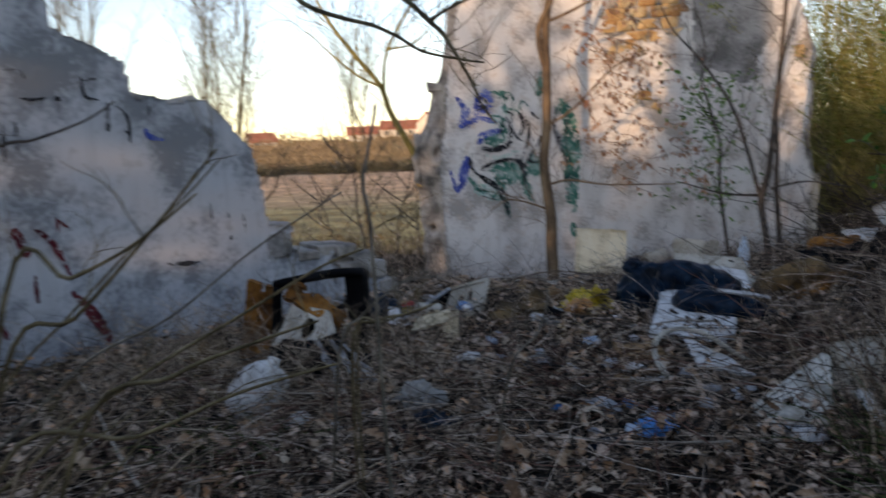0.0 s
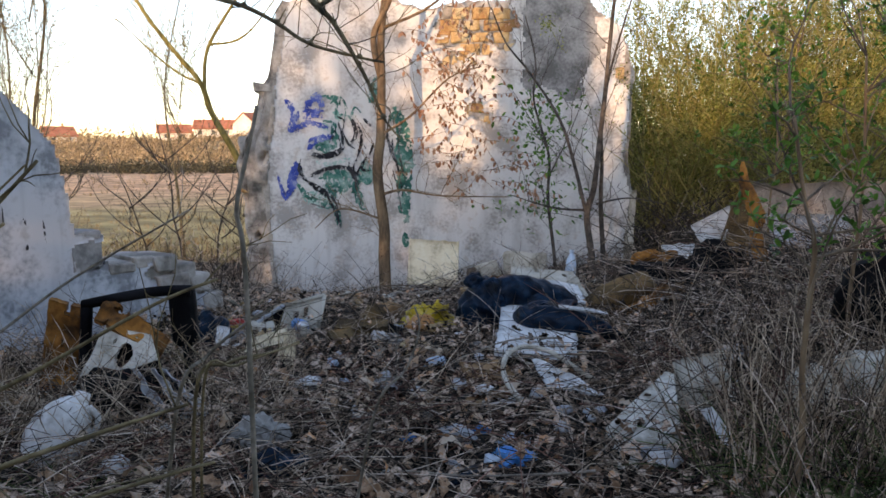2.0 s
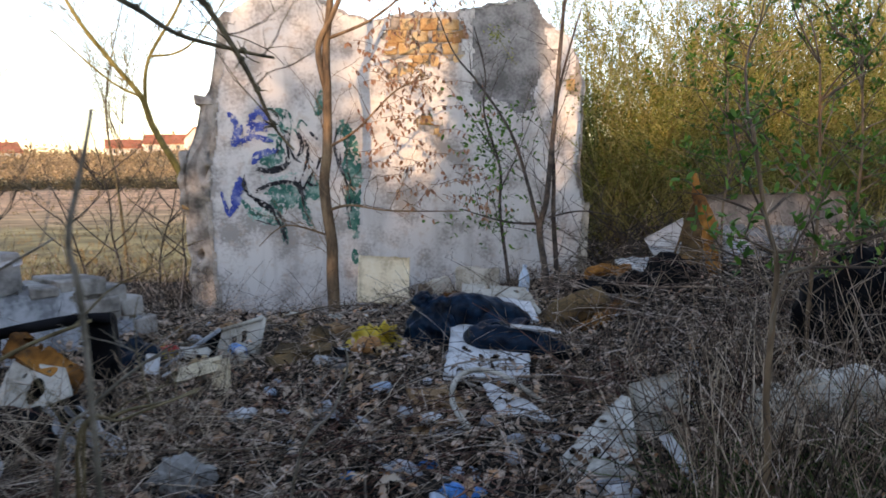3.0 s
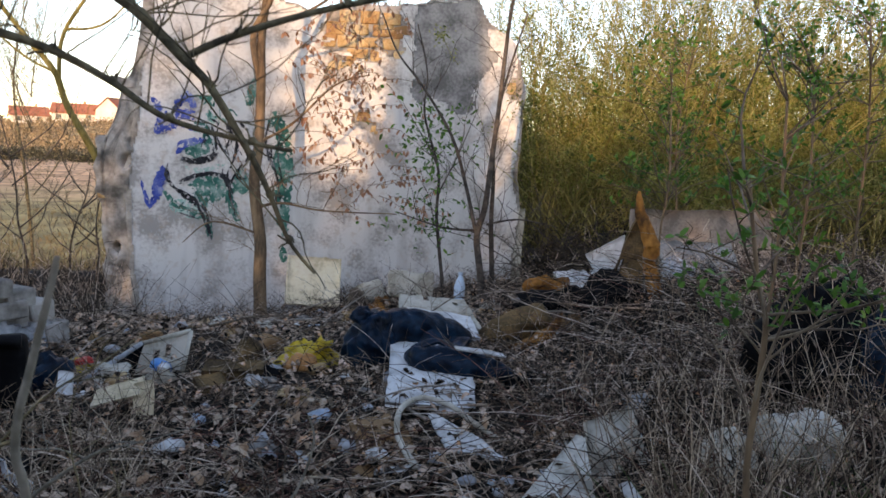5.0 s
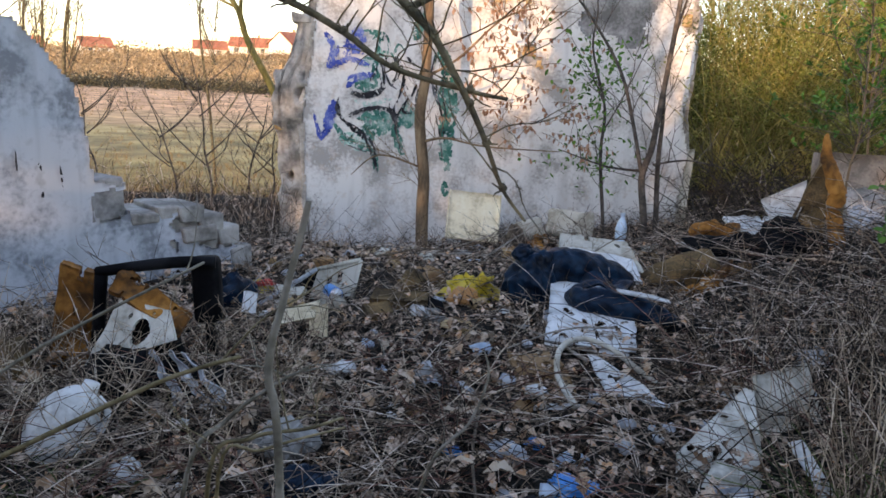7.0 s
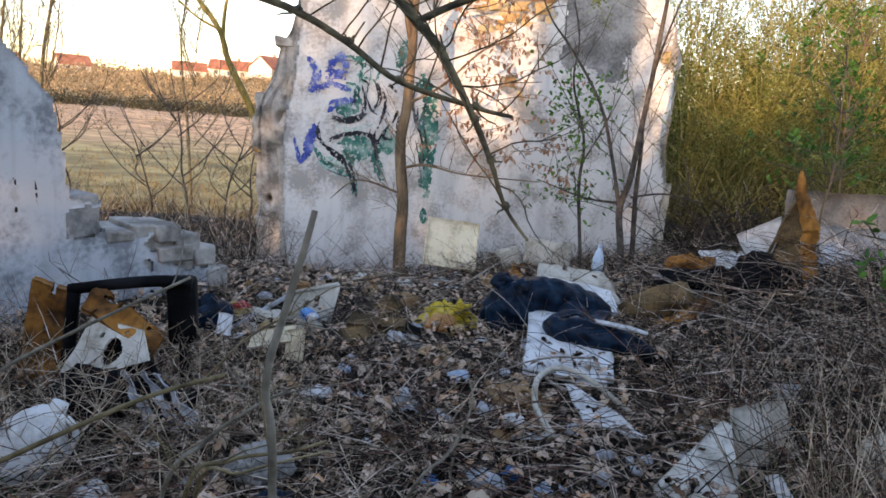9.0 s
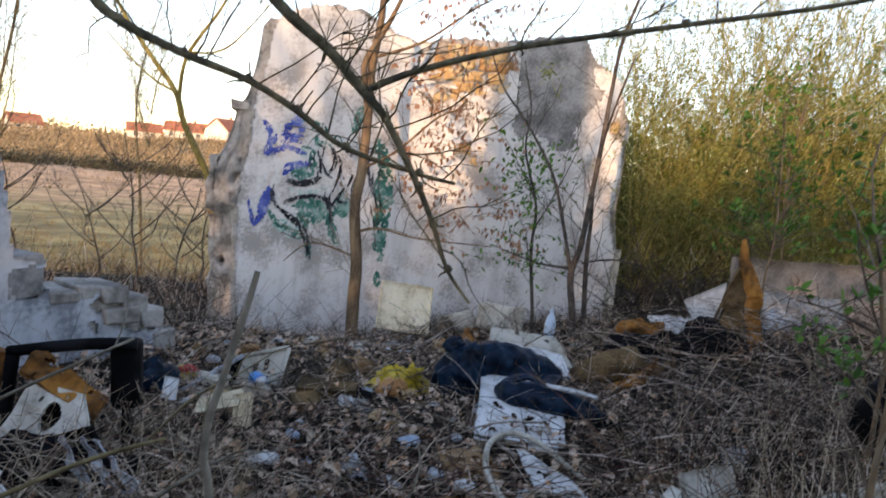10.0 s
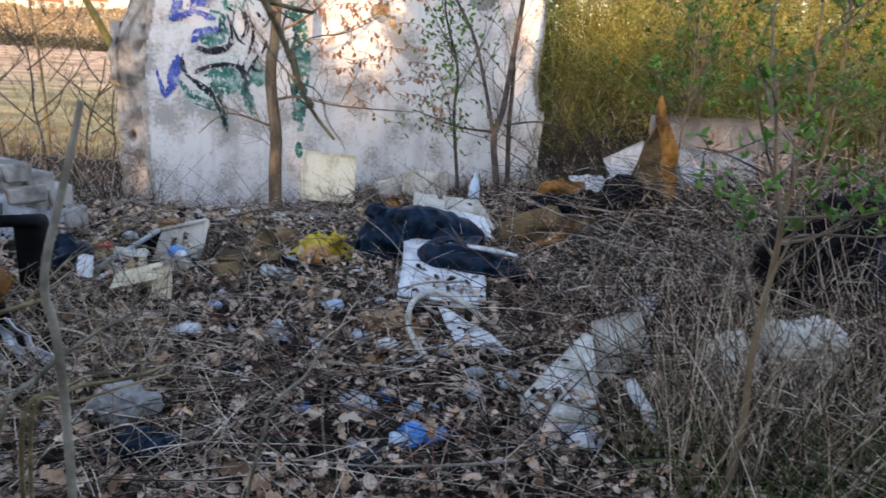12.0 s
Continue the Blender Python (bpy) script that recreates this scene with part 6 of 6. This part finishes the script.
tip("foam_scrap", lump(on_ground(1.12, 5.9, 0), .08, .06, .08, .35, 3, 5.5, 3, .3), FOAM, "orange foam scrap by the wall", "foam")
tip("moss_mound", lump(on_ground(-0.95, 6.55, 0), .35, .22, .10, .3, 3, 3.5, 4, .2), MOSS, "mossy yellow mound at the wall's broken end", "mound")
tip("stone", lump(on_ground(-0.1, 6.45, 0), .14, .10, .11, .3, 2.2, 18.1, 3, .4), STONE, "grey-brown rubble stone at the wall", "stone")
tip("stone", lump(on_ground(0.05, 6.1, 0), .10, .08, .09, .3, 2.2, 28.1, 3, .4), STONE, "grey-brown rubble stone at the wall", "stone")

# larger debris before the wall
for k in range(70):
    x, y = rnd.choice([(U(-.5, 1.0), U(4.2, 6.4)), (U(-.3, .7), U(3.3, 4.4)), (U(1.3, 2.3), U(4.8, 6.2))])
    mt, nm, lb, kd = rnd.choice([(STONE, "stone", "rough grey rubble stone on the leaves", "stone"), (FOAM_BROWN, "foam_scrap", "weathered brown foam scrap", "foam"), (CARD, "card_scrap", "soaked brown card scrap", "cardboard"),
                                 (BLACK, "film_scrap", "crumpled black plastic scrap", "plastic bag"), (CREAM_DARK, "foam_scrap", "dirty cream foam scrap", "foam"), (BRICK, "brick_piece", "broken ochre brick piece", "brick"),
                                 (GREY_FILM, "film_scrap", "crumpled grey plastic bag", "plastic bag")])
    r = U(.035, .085)
    tip(nm, lump(on_ground(x, y, U(0, 180)), r * U(.9, 1.7), r, r * U(.6, 1.1), .5, 3, k * 2.3 + .7, 3, .3, .25), mt, lb, kd)

# small scraps of many kinds
for k in range(120):
    x, y = rnd.choice([(U(-.4, 1.2), U(3.2, 6.2)), (U(.1, 1.3), U(2.6, 3.8)), (U(1.2, 2.3), U(4.4, 6.2)), (U(-.3, 1.6), U(1.9, 2.8))])
    mt, nm, lb = rnd.choice([(GREY_FILM, "film_scrap", "crumpled grey plastic film scrap"), (WHITE, "paper_scrap", "small dirty white scrap"), (PALE_BLUE, "film_scrap", "crumpled pale blue plastic scrap"),
                             (GREY_FILM, "film_scrap", "crumpled grey plastic film scrap"), (CARD, "card_scrap", "small brown card scrap"), (WHITE, "paper_scrap", "small dirty white scrap"), (STONE, "pebble", "small rounded grey pebble")])
    r = .014 + .032 * rnd.random() ** 1.8
    tip(nm, lump(on_ground(x, y, U(0, 180), 0, 0, .018), r * U(.8, 1.6), r, r * U(.5, 1.0), .5, 3, k * 1.7, 2, .25, .3), mt, lb, "scrap")


# ---------- leaf litter, twigs and dry weeds ----------
def litter(count, x0, x1, y0, y1):
    g = Build()
    for _ in range(count):
        x, y = U(x0, x1), y0 + (y1 - y0) * rnd.random() ** 1.5
        if nz(x * .9, y * .9, 6) + U(-.5, .5) < -.3 or nz(x * 9, y * 9, 3) + U(-.15, .15) < -.22:
            continue
        s = U(.024, .056)
        at, way, up = (x, y, ground_z(x, y) + abs(rnd.gauss(0, .028))), (U(-1, 1), U(-1, 1), U(-.5, .6)), (U(-.9, .9), U(-.9, .9), 1)
        if y < 4.2 and rnd.random() < .75:
            g.lobed(at, way, up, s * 1.15, s * .62, U(-.15, .5))
        else:
            g.leaf(at, way, up, s, s * U(.45, .7), U(-.1, .5))
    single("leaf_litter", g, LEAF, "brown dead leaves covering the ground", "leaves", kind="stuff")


litter(62000, -2.0, 4.2, 0.6, 6.9)


def outer_litter(count):
    """Thinner leaf cover all round, up to the walls and behind the way."""
    g = Build()
    for _ in range(count):
        x, y = rnd.gauss(1.0, 3.6), rnd.gauss(1.6, 3.2)
        if -1.9 < x < 4.1 and .7 < y < 6.8 or y < -4.9 or y > 9.5 or nz(x * .9, y * .9, 6) + U(-.5, .5) < -.3:
            continue
        s = U(.035, .075)
        g.leaf((x, y, ground_z(x, y) + abs(rnd.gauss(0, .02))), (U(-1, 1), U(-1, 1), U(-.4, .5)), (U(-.9, .9), U(-.9, .9), 1), s, s * U(.45, .7), U(-.1, .5))
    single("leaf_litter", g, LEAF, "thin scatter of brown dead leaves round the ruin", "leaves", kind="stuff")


outer_litter(46000)


def fallen_sticks():
    """Larger pale sticks and dry canes lying over the litter."""
    for k in range(46):
        x, y = rnd.choice([(U(-.9, 1.6), U(1.3, 3.6)), (U(1.3, 3.0), U(1.6, 4.6)), (U(-.4, 2.4), U(3.4, 6.0))])
        a = U(0, 2 * math.pi)
        line = jitter_line((x, y, ground_z(x, y) + U(.03, .09)), (math.cos(a), math.sin(a), U(-.02, .22)), U(.35, 1.0), 8, .10, .02)
        g = Build()
        g.tube(line, U(.004, .008), .002, 6)
        st = tagged(part("fallen_stick", g, rnd.choice([PALE_WOOD, PALE_WOOD, BARK, STRAW])), "weathered bare stick lying across the litter", "stick", "fallen sticks")
        if k % 3 == 0:
            s = Build()
            twigs_on(s, line, 3, .06, .2, .002)
            part("side_growth", s, BARK, st, kind="stuff")


fallen_sticks()


def single_leaves():
    shapes = []
    for k in range(7):
        s = Build()
        s.lobed((0, 0, 0), (1, 0, .1), (.15 * (k - 3), .2, 1), .075 + .004 * k, .045, -.1 + .09 * k)
        shapes.append(s.mesh("oak_leaf", OAK_LEAF))
    for _ in range(280):
        x, y = U(-.8, 2.0), 1.1 + 2.2 * rnd.random() ** 1.3
        ob = new("oak_leaf", rnd.choice(shapes))
        ob.parent = ground_sheet
        ob.location = (x, y, ground_z(x, y) + U(.035, .06))
        ob.rotation_euler = (U(-.5, .5), U(-.5, .5), U(0, 6.28))
        s = U(.6, 1.05)
        ob.scale = (s, s, s)


single_leaves()


def weeds(name, label, mat, count, area, h0, h1, r, lean, flat_share, bend=.25, heads=False):
    g = Build()
    for _ in range(count):
        x, y = area()
        z = ground_z(x, y)
        a = U(0, 2 * math.pi)
        if rnd.random() < flat_share:
            line = jitter_line((x, y, z + U(.01, .06)), (math.cos(a), math.sin(a), U(-.05, .35)), U(h0, h1) * 1.1, 5, .16, .05)
        else:
            line = jitter_line((x, y, z - .02), (math.cos(a) * lean, math.sin(a) * lean, 1), U(h0, h1), 6, .10, bend * U(.1, .6))
        g.tube(line, r * U(.6, 1.3), r * .4, 3, False)
        if heads:
            for q in line[3:]:
                w = jitter_line(q, (U(-1, 1), U(-1, 1), U(.1, 1)), U(.03, .12), 3, .2)
                g.tube(w, r * .5, r * .25, 3, False)
    single(name, g, mat, label, "weeds", kind="stuff")


def band(x0, x1, y0, y1):
    return lambda: (U(x0, x1), U(y0, y1))


def clear_of_shard(area):
    """Leaves the ground round the white shard almost free of stalks."""
    def pick():
        while True:
            x, y = area()
            if not (1.05 < x < 1.72 and 1.5 < y < 2.85 or 1.4 < x < 2.15 and 3.2 < y < 4.5) or rnd.random() < .2:
                return x, y
    return pick


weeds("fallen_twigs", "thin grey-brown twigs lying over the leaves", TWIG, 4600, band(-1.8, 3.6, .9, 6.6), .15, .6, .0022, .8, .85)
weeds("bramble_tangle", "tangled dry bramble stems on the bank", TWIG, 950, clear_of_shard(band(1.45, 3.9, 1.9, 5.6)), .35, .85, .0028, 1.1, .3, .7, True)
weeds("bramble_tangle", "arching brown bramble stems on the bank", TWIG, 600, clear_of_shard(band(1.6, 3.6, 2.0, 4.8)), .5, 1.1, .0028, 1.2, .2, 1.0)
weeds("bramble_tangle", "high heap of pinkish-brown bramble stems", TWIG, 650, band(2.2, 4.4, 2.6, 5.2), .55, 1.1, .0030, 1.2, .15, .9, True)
weeds("dark_stalks", "dark bare stems under the willows", BARK_DARK, 1100, band(2.5, 7.0, 6.4, 8.3), .5, 1.3, .006, .7, .1, .5, True)
weeds("dry_stalks", "upright straw-coloured dry stalks", STRAW, 300, clear_of_shard(band(1.45, 2.9, 1.5, 3.4)), .25, .65, .0026, .35, .1, .2, True)
weeds("dry_stalks", "bundle of upright straw stalks round the sapling", STRAW, 130, band(1.45, 1.95, 1.6, 2.1), .3, .62, .0026, .3, .05, .2, True)
weeds("dark_stalks", "dark bare stalks on the bank", TWIG, 320, clear_of_shard(band(1.5, 3.0, 1.3, 3.0)), .25, .65, .0026, .4, .1, .3, True)
weeds("dry_stalks", "straw-coloured dry weeds beside the armchair", STRAW, 420, band(-1.3, .1, 2.0, 3.0), .18, .42, .0024, .5, .2, .3, True)
weeds("arching_stems", "arching straw-brown stems tangled over the litter", STRAW, 650, band(-1.3, .6, 1.3, 2.6), .25, .65, .0021, 1.1, .35, 1.0)
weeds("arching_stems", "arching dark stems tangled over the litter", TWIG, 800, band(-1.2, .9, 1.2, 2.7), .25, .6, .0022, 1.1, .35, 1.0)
weeds("bramble_shoots", "reddish young bramble shoots over the litter", RED_TWIG, 260, band(-.9, 1.3, 1.3, 3.2), .2, .55, .0028, .9, .3, .8, True)
weeds("bramble_shoots", "reddish bramble shoots on the bank", RED_TWIG, 240, clear_of_shard(band(1.4, 3.2, 1.7, 4.2)), .3, .7, .0028, .9, .2, .8, True)
weeds("dry_stalks", "thin dry stalks between the leaves", STRAW, 1300, band(-.6, 1.7, 1.2, 4.4), .12, .4, .0019, .8, .5, .4)
weeds("dry_weeds", "dry brown weeds along the wall's foot", TWIG, 700, band(-1.2, 2.6, 5.9, 6.9), .10, .30, .0032, .5, .2, .3, True)
weeds("dry_weeds", "dark brown weeds in the breach", TWIG, 700, band(-3.2, -.7, 5.0, 8.2), .25, .7, .0036, .4, .1, .2, True)
weeds("dry_weeds", "dry brown weeds under the willows", TWIG, 1100, band(2.5, 7.5, 5.2, 8.6), .3, .8, .005, .6, .3, .4, True)
weeds("meadow_grass", "pale dry grass on the meadow", MEADOW_GRASS, 4200, lambda: (U(-9, -.6), U(8.5, 19)), .10, .34, .003, .4, .1, .3)
weeds("green_tufts", "green grass tufts in the weeds", GRASS, 520, band(1.45, 2.3, 1.4, 2.1), .16, .38, .0032, .6, .1, .5)
weeds("green_tufts", "green grass tufts near the canister", GRASS, 120, band(-.7, -.2, 1.5, 2.0), .08, .2, .003, .6, .1, .5)


# ---------- stones bared where the plaster has fallen ----------
def rubble_stones():
    shapes = []
    for k in range(4):
        s = Build()
        s.box(Matrix(), .2, .05, .1, .014)
        t = Build()
        t.add([(x + .02 * nz(x * 14, z * 14, k), y + .008 * nz(x * 14, z * 14, k + 4), z + .018 * nz(x * 14, z * 14, k + 9)) for x, y, z in s.v], s.f)
        shapes.append(t.mesh("rubble_stone", BRICK, False))
    for row in range(30):
        z = -.1 + row * .105
        for col in range(20):
            x = -1.0 + col * .19 + (.09 if row % 2 else 0) + U(-.02, .02)
            roof = min(interp_height(MAIN_TOP, x - .08), interp_height(MAIN_TOP, x + .08))
            if not (lerp_list(MAIN_EDGE, z) < x - .09 and x + .1 < lerp_list(MAIN_RIGHT, z) and z < roof - .06):
                continue
            if main_covered(x, z) and main_covered(x - .08, z) and main_covered(x + .08, z):
                continue
            ob = new("rubble_stone", rnd.choice(shapes))
            ob.parent = wall_north
            ob.location = (x, .012 + U(-.006, .006), z)
            ob.rotation_euler = (U(-.03, .03), U(-.12, .12), U(-.03, .03))
            ob.scale = (U(.75, 1.05), 1, U(.75, 1.1))


rubble_stones()
